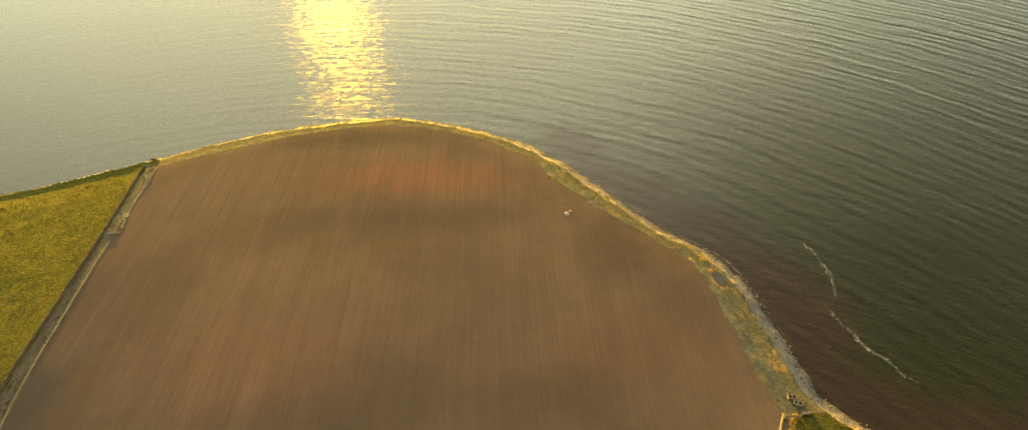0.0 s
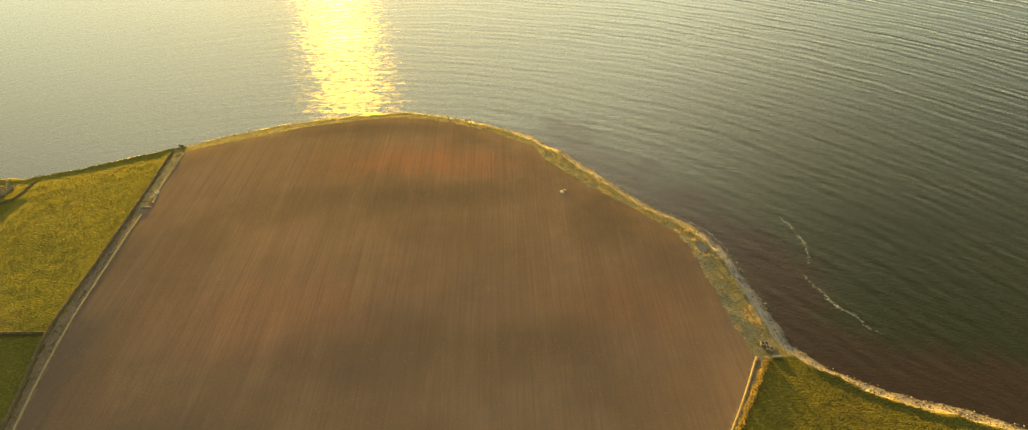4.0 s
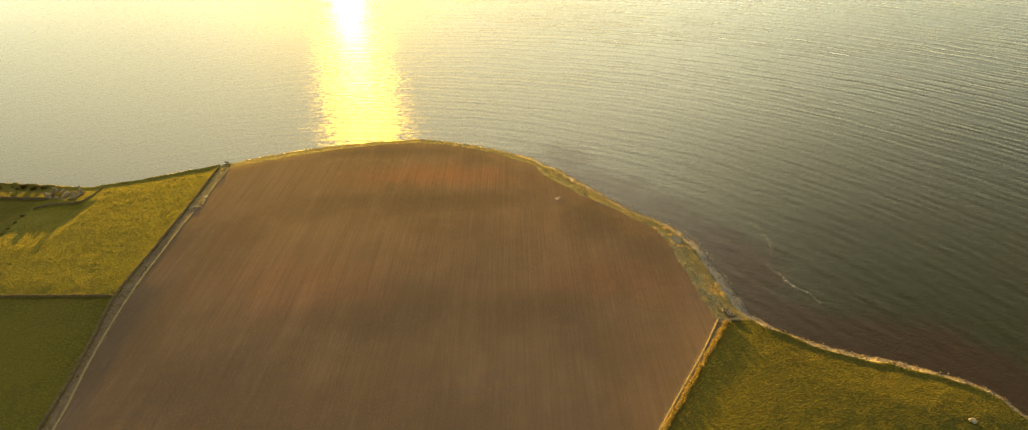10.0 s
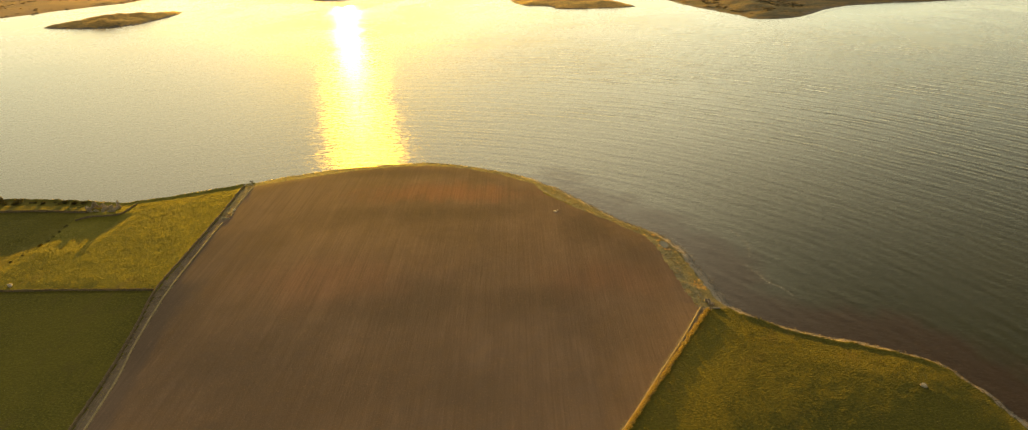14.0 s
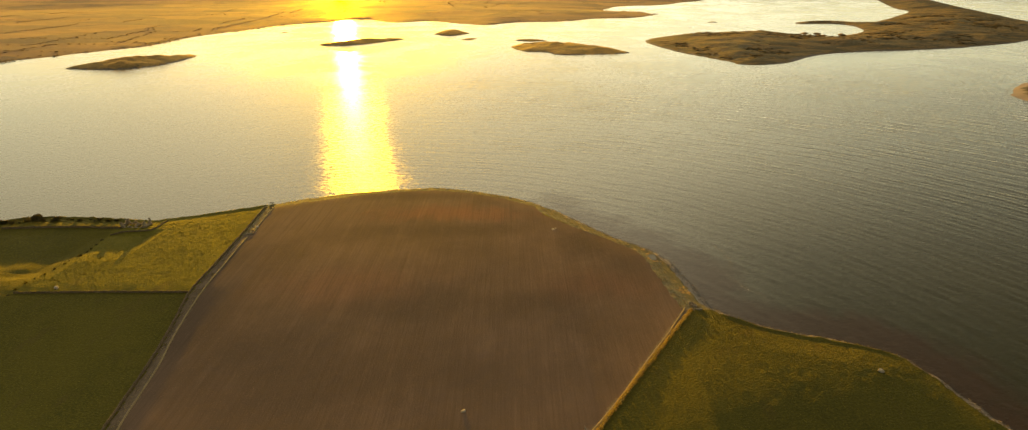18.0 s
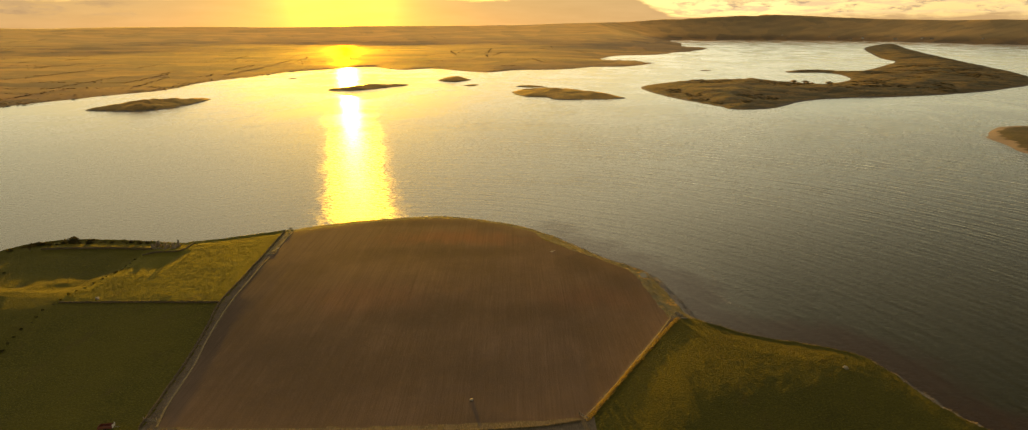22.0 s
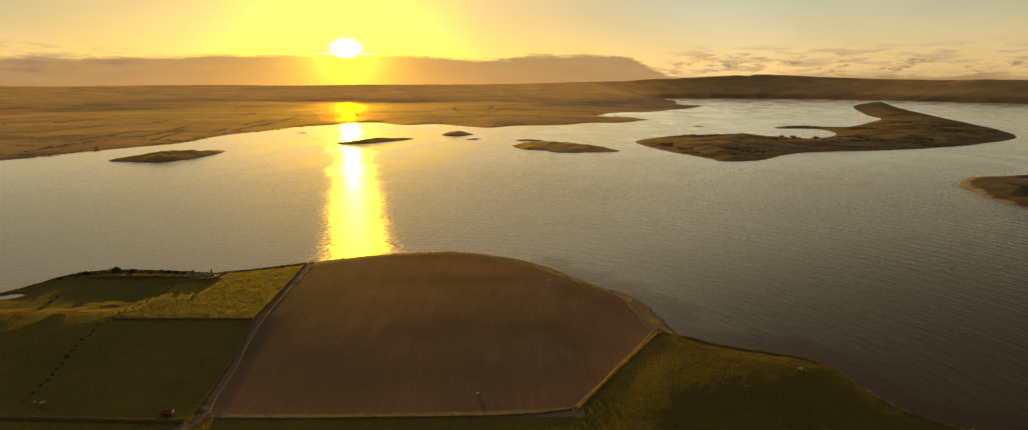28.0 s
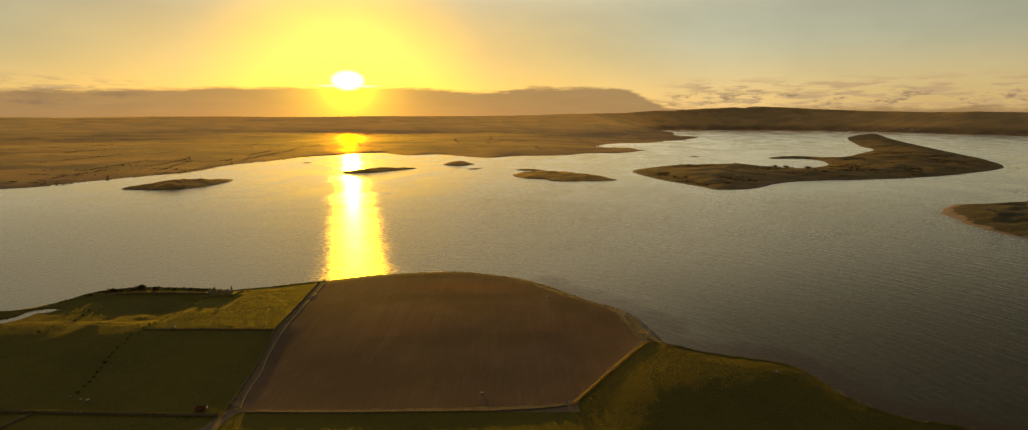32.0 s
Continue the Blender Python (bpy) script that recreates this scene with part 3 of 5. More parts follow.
GZ = height(GX, GY, SD)


def ground_at(x, y):
    """Ground level at a place of the finely drawn part."""
    i = min(max(int(np.searchsorted(XS, x)) - 1, 0), len(XS) - 2)
    j = min(max(int(np.searchsorted(YS, y)) - 1, 0), len(YS) - 2)
    u, v = (x - XS[i]) / (XS[i + 1] - XS[i]), (y - YS[j]) / (YS[j + 1] - YS[j])
    return float((GZ[j, i] * (1 - u) + GZ[j, i + 1] * u) * (1 - v) + (GZ[j + 1, i] * (1 - u) + GZ[j + 1, i + 1] * u) * v)


# which surface each face of the sheet belongs to
CX, CY = np.meshgrid((XS[1:] + XS[:-1]) / 2, (YS[1:] + YS[:-1]) / 2)
CD = (SD[1:, 1:] + SD[:-1, :-1] + SD[1:, :-1] + SD[:-1, 1:]) / 4
wob = 0.35 * ripple_noise(CX, CY, 2.3, 7)
WX, WY = CX + wob, CY + 0.35 * ripple_noise(CX, CY, 2.3, 8)
kind = np.zeros(CX.shape, int)                                   # 0 pasture
kind[(CD < 11) & (CX > -126) & ~((CX > 57) & (CY < 131.5))] = 2      # verge
kind[(CD < 4.8 + 0.8 * ripple_noise(CX, CY, 4, 17))] = 2
kind[inside(WX, WY, LANE_POLY) | inside(WX, WY, LANE_S)] = 3
kind[(np.abs(WX - np.interp(WY, [40, 66], [-115.5, -109])) < 2.6) & (WY > 40) & (WY < 68)] = 3
kind[inside(WX, WY, LANE_E)] = 3
kind[inside(WX, WY, FIELD)] = 1
kind[(kind == 0) & (CX > 40) & (CX < 60) & (CY > 129) & (CY < 200)] = 2
shingle = 3.0 + 2.2 * np.clip((40 - CX) / 30, 0, 1) * np.clip((CX + 190) / 40, 0, 1) + 2.2 * np.exp(-((CY - 152) / 16) ** 2) * (CX > 50)
kind[CD < shingle + 0.9 * ripple_noise(CX, CY, 5, 9)] = 4             # shingle
kind[CD < -3] = 5
coarse = (CX < -297) | (CX > 161) | (CY < 49) | (CY > 283)
kind[(kind == 0) & (CX > -107) & (CX < 21) & (CY > 65) & (CY < 72)] = 3
kind[coarse & (CD > 0)] = 0
kind[coarse & (CD < 0)] = 5


def surface(name, mask, mat, label, category):
    me, co = grid_mesh(name, XS, YS, GZ, mask.T, mat)
    i, j = np.searchsorted(XS, co[:, 0]).clip(0, len(XS) - 1), np.searchsorted(YS, co[:, 1]).clip(0, len(YS) - 1)
    me.attributes.new("inland", "FLOAT", "POINT").data.foreach_set("value", SD[j, i].astype(np.float32))
    return tagged(new(name, me), label, category, kind="structure")


east = (CX > np.interp(CY, HEDGE_E[::-1, 1], HEDGE_E[::-1, 0])) & (CX > 15)
pas = kind == 0
west = CX < np.interp(CY, ROW_W[:, 1], ROW_W[:, 0])
surface("ground", kind == 5, M_SEABED, "dark sandy seabed running out under the shallow sea", "seabed")
surface("ground_ploughed", kind == 1, M_SOIL, "bare brown ploughed field with long straight furrows", "field")
surface("ground_verge", kind == 2, M_VERGE, "rough tawny grass bank above the shingle shore", "verge")
surface("road_lane", kind == 3, M_LANE, "narrow stony farm lane with grassy middle", "lane")
surface("ground_beach", kind == 4, M_BEACH, "grey and tan shingle beach along the waterline", "beach")
surface("ground_pasture_1", pas & east, M_LEA, "green tussocky pasture beside the shore", "pasture")
surface("ground_pasture_2", pas & ~east & (CY > 144.5) & ~west & (CX < -100), M_PASTURE, "sunlit yellow-green tussocky pasture", "pasture")
surface("ground_pasture_3", pas & ~east & (CY > 144.5) & west & (CX < -100), M_PASTURE_SHADE, "green pasture on a low rise by the coast", "pasture")
surface("ground_pasture_4", pas & ~east & (CY <= 144.5) & (CY > 64.5) & (CX < -100), M_PASTURE_SHADE, "shaded dark green pasture behind a stone wall", "pasture")
surface("ground_pasture_5", pas & ~east & ~((CX < -100) & (CY > 64.5)), M_PASTURE_SHADE, "wide green pasture below the ploughed field", "pasture")

# ---- sea ----
wxs, wys = spread(-320, 320, 8.0, 4700, 1.15), spread(0, 420, 8.0, 4700, 1.15)
wx, wy = np.meshgrid(wxs, wys)
me, co = grid_mesh("water", wxs, wys, np.zeros(wx.shape), np.ones((len(wxs) - 1, len(wys) - 1), bool), M_WATER)
shore_d = away(co[:, 0], co[:, 1], coast)
weed = np.clip(1 - shore_d / 34, 0, 1) * np.clip((co[:, 0] + 20) / 50, 0, 1)
me.attributes.new("weed", "FLOAT", "POINT").data.foreach_set("value", weed.astype(np.float32))
tagged(new("water", me), "rippled estuary water catching the low evening sun", "water", kind="structure")


# ---- far shores ----
def land_mass(name, outline, mat, label, category, top=6.0, slope=0.06, cell=8.0, shape=None, rough=0.15, kind="", jag=3.0, skirt=2.0, sand=4.0, edge=None):
    edge = edge or M_ROCKY
    """An island or headland: a sheet rising from below the water inside a smooth outline."""
    line = smooth_line(outline, cell, True)
    lo, hi = line.min(0) - cell * 3, line.max(0) + cell * 3
    xs, ys = np.arange(lo[0], hi[0], cell), np.arange(lo[1], hi[1], cell)
    gx, gy = np.meshgrid(xs, ys)
    d = away(gx, gy, line, True)
    d = np.where(inside(gx, gy, line), d, -d) + jag * ripple_noise(gx, gy, cell * 3.1, 11)
    z = np.where(d > 0, top * (1 - np.exp(-d * slope / top)), d * 0.15)
    if shape:
        z = z + np.clip(d / 480, 0, 1) ** 1.2 * shape(gx, gy)
    z = z + np.where(d > 2, rough * top * np.clip(d / 40, 0, 1) * (ripple_noise(gx, gy, cell * 6, 12) + 0.6 * ripple_noise(gx, gy, cell * 2.3, 13)), 0)
    z = np.maximum(z, -skirt)
    near_d = (d[1:, 1:] + d[:-1, :-1]) / 2
    if kind:
        me, _ = grid_mesh(name, xs, ys, z, (near_d > -cell * 1.5).T, mat)
        return tagged(new(name, me), label, category, kind=kind), (xs, ys, z, d)
    thing = tagged(new(name), label, category)
    thing.location = (*line.mean(0), 0)
    rim = sand + 0.4 * sand * ripple_noise(xs[None, 1:], ys[1:, None], cell * 4, 15)
    for piece, mask, m in (("grassland", near_d > rim, mat), ("shore", (near_d <= rim) & (near_d > -cell * 1.5), edge)):
        me, _ = grid_mesh(piece, xs, ys, z, mask.T, m)
        ob = new(piece, me)
        ob.parent = thing
        ob.matrix_parent_inverse = Matrix.Translation(thing.location).inverted()
    return thing, (xs, ys, z, d)


MAIN = [(-1500, 520), (-1000, 680), (-768, 770), (-734, 850), (-685, 944), (-640, 1045), (-640, 1190), (-599, 1314), (-550, 1480), (-466, 1575),
        (-393, 1650), (-290, 1530), (-217, 1575), (-73, 1445), (12, 1515), (121, 1540), (222, 1628), (308, 1640), (405, 1760),
        (389, 1900), (300, 2000), (389, 2239), (527, 2292), (665, 2475), (773, 2612), (930, 2920), (880, 3150), (1000, 3700),
        (1100, 4300), (1700, 4350), (2112, 4150), (2300, 3950), (2380, 3750), (2460, 3560), (2600, 3300), (2750, 2990), (3300, 2300), (4200, 1500),
        (4600, 1400), (4600, 4850), (-4600, 4850), (-4600, 400), (-2500, 380)]


def hills(x, y):
    r, a = np.hypot(x + 4, y + 149), np.degrees(np.arctan2(x + 4, y + 149))
    ridge = np.interp(a, [-60, -42, -20, 0, 10, 13, 18, 22, 26, 30, 34, 37, 41, 60], [75, 80, 85, 92, 112, 130, 165, 160, 140, 125, 115, 115, 100, 90])
    return ridge * np.clip((r - 2700) / 1900, 0, 1) ** 1.6 + (5 * ripple_noise(x, y, 520, 14) + 0.5 * ripple_noise(x, y, 130, 18)) * np.clip((r - 1500) / 900, 0, 1)


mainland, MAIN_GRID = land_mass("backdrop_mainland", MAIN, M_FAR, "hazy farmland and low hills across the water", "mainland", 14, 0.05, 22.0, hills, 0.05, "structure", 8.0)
PEN = [(236, 1065), (243, 930), (267, 850), (292, 785), (301, 755), (359, 768), (443, 850), (538, 886), (609, 895), (754, 945), (875, 1014),
       (1030, 1134), (1150, 1327), (1265, 1589), (1420, 1960), (1740, 2680), (2050, 3300), (2110, 3480), (1650, 2880), (1240, 2050), (1150, 1810), (1003, 1620),
       (871, 1465), (807, 1415), (762, 1480), (675, 1455), (655, 1395), (720, 1400), (745, 1340), (697, 1206), (605, 1120), (573, 1116), (544, 1159),
       (510, 1235), (457, 1225), (394, 1210), (355, 1192), (308, 1160)]
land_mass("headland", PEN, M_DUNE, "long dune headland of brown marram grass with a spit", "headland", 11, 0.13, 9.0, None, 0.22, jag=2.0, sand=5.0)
SPIT = [(1300, 900), (800, 690), (640, 622), (569, 606), (546, 600), (520, 578), (492, 546), (483, 534), (474, 505), (461, 464), (455, 428), (463, 380), (505, 290), (800, 100), (1500, 0)]
land_mass("headland", SPIT, M_MOOR, "low dark headland with a pale sandy rim", "headland", 9, 0.22, 5.0, None, 0.3, jag=2.0, sand=8.0, edge=M_SAND)
ISLES = [
    ([(-596, 772), (-560, 763), (-522, 759), (-488, 784), (-478, 850), (-486, 905), (-520, 868), (-580, 806)], 13, 0.42, "low grassy island with a sloping green back"),
    ([(-335, 1036), (-285, 1022), (-239, 1072), (-203, 1133), (-268, 1110), (-320, 1062)], 9, 0.34, "slim dark island in the sun's glitter"),
    ([(-157, 1225), (-120, 1186), (-90, 1240), (-128, 1290)], 12, 0.45, "small oval wooded island"),
    ([(-96, 1112), (-80, 1100), (-67, 1126), (-82, 1136)], 2.5, 0.2, "tiny dark rocky islet in the estuary"),
    ([(3, 1094), (31, 1070), (59, 1080), (32, 1104)], 4, 0.3, "narrow dark rocky islet off a bigger island"),
    ([(-1, 1004), (14, 928), (52, 906), (67, 876), (112, 875), (176, 897), (126, 992), (59, 1032)], 9, 0.28, "flat heathy island with ragged shores"),
    ([(-490, 1280), (-483, 1272), (-474, 1284), (-482, 1294)], 2, 0.3, "tiny dark rocky islet in the estuary"),
    ([(464, 1476), (479, 1462), (494, 1478), (479, 1494)], 3, 0.2, "tiny dark rocky islet in the estuary"),
]
for outline, top, slope, label in ISLES:
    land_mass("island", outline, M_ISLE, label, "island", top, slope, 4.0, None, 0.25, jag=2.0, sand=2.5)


# ---- helpers for things ----
def part(name, bm, mat, parent=None, label="", smooth=False):
    """Links a bmesh as one mesh object under a thing or a part."""
    me = bpy.data.meshes.new(name)
    bm.to_mesh(me)
    bm.free()
    me.materials.append(mat)
    if smooth:
        me.polygons.foreach_set("use_smooth", np.ones(len(me.polygons), bool))
    ob = new(name, me)
    if parent:
        ob.parent = parent
    return tagged(ob, label) if label else ob


def raw(name, verts, faces, mat, smooth=False):
    me = bpy.data.meshes.new(name)
    me.from_pydata([tuple(v) for v in verts], [], faces)
    me.materials.append(mat)
    if smooth:
        me.polygons.foreach_set("use_smooth", np.ones(len(me.polygons), bool))
    return new(name, me)


def empty(name, x, y, z, turn=0.0, size=1.0):
    ob = new(name)
    ob.matrix_world = pose(x, y, z, 0, 0, turn) @ Matrix.Scale(size, 4)
    return ob


def box(bm, x0, y0, z0, x1, y1, z1, jitter=0.0, rnd=random):
    g = bmesh.ops.create_cube(bm, size=1.0)["verts"]
    for v in g:
        v.co = Vector(((x0 + x1) / 2 + v.co.x * (x1 - x0), (y0 + y1) / 2 + v.co.y * (y1 - y0), (z0 + z1) / 2 + v.co.z * (z1 - z0)))
        if jitter:
            v.co += Vector((rnd.uniform(-1, 1), rnd.uniform(-1, 1), rnd.uniform(-1, 1))) * jitter
    return g


def boxes(name, rows, mat, parent, label="", bevel=0.0):
    bm = bmesh.new()
    for r in rows:
        box(bm, *r)
    if bevel:
        bmesh.ops.bevel(bm, geom=bm.edges[:], offset=bevel, segments=1, affect="EDGES")
    return part(name, bm, mat, parent, label)


def scatter(name, verts, faces, places, sizes, turns, mat, label, category, tilt=0.0, seed=1, smooth=False):
    """Many small copies of one shape, joined into one object of kind stuff."""
    r = np.random.RandomState(seed)
    v, n = np.array(verts, float), len(places)
    c, s = np.cos(turns)[:, None], np.sin(turns)[:, None]
    p = v[None] * np.asarray(sizes)[:, None, :]
    if tilt:
        p = p + p[:, :, 2:3] * np.dstack([r.uniform(-tilt, tilt, (n, 1)), r.uniform(-tilt, tilt, (n, 1)), np.zeros((n, 1))])
    q = np.dstack([p[:, :, 0] * c - p[:, :, 1] * s, p[:, :, 0] * s + p[:, :, 1] * c, p[:, :, 2]]) + np.asarray(places)[:, None, :]
    k = len(faces[0])
    f = (np.array(faces)[None] + (np.arange(n) * len(v))[:, None, None]).reshape(-1, k)
    me = bpy.data.meshes.new(name)
    me.vertices.add(n * len(v)), me.loops.add(f.size), me.polygons.add(len(f))
    me.vertices.foreach_set("co", q.ravel().astype(np.float32))
    me.loops.foreach_set("vertex_index", f.ravel().astype(np.int32))
    me.polygons.foreach_set("loop_start", np.arange(0, f.size, k, dtype=np.int32))
    me.polygons.foreach_set("use_smooth", np.full(len(f), smooth))
    me.update(calc_edges=True)
    me.materials.append(mat)
    return tagged(new(name, me), label, category, kind="stuff")


def island_tone(*stops):
    """A colour that differs from piece to piece of a joined mesh."""
    def colour(n, pos):
        v = n.add("ShaderNodeNewGeometry").outputs["Random Per Island"]
        c = n.mix(n.ramp(v, 0.0, 0.5, smooth=False), rgb(*stops[0]), rgb(*stops[1]))
        return n.mix(n.ramp(v, 0.5, 1.0, smooth=False), c, rgb(*stops[2]))
    return colour


M_TUFT = material("grass_tuft", island_tone((0.098, 0.094, 0.012), (0.14, 0.122, 0.015), (0.20, 0.162, 0.02)), 0.8, 0.15, translucent=0.15)
M_STRAW = material("dry_grass", island_tone((0.125, 0.105, 0.045), (0.205, 0.160, 0.065), (0.34, 0.25, 0.10)), 0.85, 0.15, translucent=0.25)
M_GORSE = material("gorse_leaves", island_tone((0.17, 0.130, 0.035), (0.33, 0.245, 0.075), (0.46, 0.345, 0.11)), 0.8, 0.15, translucent=0.5)
M_LEAF = material("scrub_leaves", island_tone((0.028, 0.030, 0.010), (0.055, 0.048, 0.014), (0.10, 0.075, 0.02)), 0.8, 0.2, translucent=0.2)
M_TAN = material("bleached_grass", blend((0.28, 0.215, 0.11), (0.20, 0.155, 0.075), (0.35, 0.27, 0.14), scale=0.6), 0.9, 0.15, lumps(3), 0.2)
M_RUIN = material("ruin_stone", blend((0.27, 0.225, 0.16), (0.36, 0.30, 0.21), (0.15, 0.125, 0.08), scale=0.8), 0.9, 0.2, lumps(3), 0.12)
M_BARK = material("bark", blend((0.07, 0.055, 0.035), (0.12, 0.09, 0.06), scale=3.0), 0.9, 0.2)
M_ROCK = material("pale_boulder", blend((0.34, 0.29, 0.21), (0.24, 0.20, 0.14), (0.42, 0.37, 0.29), scale=1.2), 0.85, 0.3, lumps(4), 0.08)
M_PEBBLE = material("shore_stone", island_tone((0.08, 0.065, 0.045), (0.17, 0.13, 0.085), (0.30, 0.23, 0.15)), 0.8, 0.35)
M_CONCRETE = material("weathered_concrete", blend((0.25, 0.21, 0.16), (0.19, 0.165, 0.12), (0.30, 0.26, 0.2), scale=0.9), 0.9, 0.25, lumps(6), 0.02)
M_WELL_SHADE = material("well_shade", blend((0.012, 0.011, 0.010), (0.02, 0.018, 0.014), scale=2.0), 0.9, 0.2)
M_WOOD = material("weathered_wood", blend((0.22, 0.17, 0.11), (0.34, 0.27, 0.18), scale=4.0, stretch=(1, 1, 0.2)), 0.85, 0.2)
M_RED = material("red_paint", blend((0.20, 0.05, 0.03), (0.15, 0.042, 0.03), (0.16, 0.07, 0.04), scale=1.5), 0.55, 0.4)
M_WHITE = material("chalky_white_paint", blend((0.72, 0.68, 0.60), (0.55, 0.50, 0.42), scale=1.5), 0.7, 0.3)
M_RUBBER = material("rubber", blend((0.02, 0.02, 0.02), (0.035, 0.033, 0.03), scale=6.0), 0.9, 0.2)
M_STEEL = material("galvanised_steel", blend((0.16, 0.145, 0.12), (0.11, 0.10, 0.085), scale=5.0), 0.5, 0.5)
M_SLATE = material("far_slate", blend((0.07, 0.06, 0.055), (0.11, 0.095, 0.08), scale=0.5), 0.7, 0.4)


def foam_material():
    m = bpy.data.materials.new("sea_foam")
    m.use_nodes = True
    n = Nodes(m.node_tree)
    pos = n.add("ShaderNodeNewGeometry").outputs["Position"]
    froth = n.add("ShaderNodeBsdfPrincipled", {"Base Color": rgb(0.46, 0.44, 0.37), "Roughness": 0.7})
    clear = n.add("ShaderNodeBsdfTransparent")
    gaps = n.math("MULTIPLY", n.ramp(n.noise(pos, 0.9, 6, 0.7), 0.40, 0.66), n.ramp(n.noise(pos, 0.2, 3, 0.6), 0.34, 0.6, 0.10, 0.65))
    n.add("ShaderNodeOutputMaterial", {0: n.add("ShaderNodeMixShader", {0: gaps, 1: clear, 2: froth})})
    return m


M_FOAM = foam_material()
M_POOL = material("standing_water", blend((0.045, 0.045, 0.036), (0.07, 0.066, 0.05), scale=0.4), 0.45, 0.2)


# ---- walls, banks, hedges ----
def ridge(name, line, wide, high, mat, label, category, seed=0, step=0.7, rough=0.18, kind="", base=0.15, tilt=1.0):
    """A wall or bank with an uneven crest along a line on the ground."""
    r = random.Random(seed)
    pts = smooth_line(line, step)
    verts, faces = [], []
    for i, (x, y) in enumerate(pts):
        a, b = pts[max(i - 1, 0)], pts[min(i + 1, len(pts) - 1)]
        d = (b - a) / max(np.hypot(*(b - a)), 1e-6)
        nx, ny = -d[1], d[0]
        g, h = ground_at(x, y), high * (1 + r.uniform(-rough, rough))
        for off, up in ((-0.5, -base), (-0.36 * tilt, h * 0.62), (-0.2 * tilt, h), (0.2 * tilt, h * r.uniform(0.9, 1.05)), (0.36 * tilt, h * 0.6), (0.5, -base)):
            o = off * wide * (1 + r.uniform(-rough, rough) * 0.6)
            verts.append((x + nx * o, y + ny * o, g + up + r.uniform(-1, 1) * 0.05 * high))
        if i:
            k = 6 * i
            faces += [(k - 6 + j, k - 5 + j, k + 1 + j, k + j) for j in range(5)]
    k = len(verts) - 6
    faces += [(5, 4, 3, 2, 1, 0), tuple(range(k, k + 6))]
    return tagged(raw(name, verts, faces, mat), label, category, kind=kind)


ridge("stone_wall", [(-189, 144.8), (-160, 145.0), (-140, 144.8), (-123.6, 144.6)], 0.5, 0.75, M_STONE, "low dry-stone wall between two pastures", "wall", 1)
ridge("stone_wall", LANE_W[:8] + np.array((-0.5, 0)), 0.6, 0.85, M_STONE, "long dry-stone wall beside the farm lane", "wall", 2)
ridge("stone_wall", [(-245, 69), (-200, 66.5), (-176, 65.2), (-145, 64.0), (-113, 62.6)], 0.6, 1.0, M_STONE, "dry-stone wall along the foot of the pasture", "wall", 3)
ridge("stone_wall", [(-104, 64.4), (-72, 64.1), (-24, 64.9), (1, 66.4), (17, 69.4)], 0.6, 0.5, M_STONE, "low tumbled wall beside the lower lane", "wall", 4)
ridge("grass_bank", np.vstack([FIELD[-7:-1][::1], [(-122.0, 196.5)]]) + np.array((-0.4, 0)), 0.7, 0.3, M_TAN, "strip of pale dry grass between lane and ploughed field", "grass bank", 5)
ridge("grass_bank", [(-121.6, 203), (-123.2, 212), (-124.2, 226), (-124.8, 237)], 0.9, 0.3, M_TAN, "strip of pale dry grass between lane and ploughed field", "grass bank", 6)
ridge("stone_wall", [(-171.0, 220), (-170.4, 212), (-171.5, 206.3), (-182, 205.2), (-189, 203.6)], 0.5, 0.6, M_STONE, "tumbled enclosure wall round the ruined cottage", "wall", 8)
ridge("stone_wall", [(-245, 211), (-224, 211.5), (-202, 211), (-187, 209.3)], 0.45, 0.95, M_STONE, "dry-stone wall running to the ruined cottage", "wall", 9)
ridge("stone_wall", [(-183, 64.4), (-187, 50), (-196, 20)], 0.6, 0.9, M_STONE, "dry-stone wall dividing the lower pastures", "wall", 10)

ridge("stone_wall", [(-124.4, 200.2), (-122.6, 200.4), (-120.9, 200.5)], 0.5, 0.45, M_RUIN, "short pale stub of wall across the farm lane", "wall", 11)


ridge("grass_bank", FIELD[15:20] + np.array((0.7, -0.5)), 0.7, 0.25, M_TAN, "strip of pale dry grass along the ploughed field's east lane", "grass bank", 12)


def leaf_cloud(rnd, blobs, count, leaf):
    """Small leaf quads spread through a set of lumps (x, y, z, radius, flatness)."""
    verts, faces = [], []
    for _ in range(count):
        x, y, z, rad, flat = rnd.choice(blobs)
        d = Vector((rnd.gauss(0, 1), rnd.gauss(0, 1), rnd.gauss(0, 1))).normalized() * rad * rnd.uniform(0.55, 1.08)
        c = Vector((x + d.x, y + d.y, max(z + d.z * flat, 0.02)))
        a = Vector((rnd.gauss(0, 1), rnd.gauss(0, 1), rnd.gauss(0, 0.6))).normalized() * leaf * rnd.uniform(0.6, 1.4)
        b = a.orthogonal().normalized() * leaf * rnd.uniform(0.5, 1.1)
        k = len(verts)
        verts += [c - a, c + b * 0.8, c + a, c - b * 0.8]
        faces.append((k, k + 1, k + 2, k + 3))
    return verts, faces


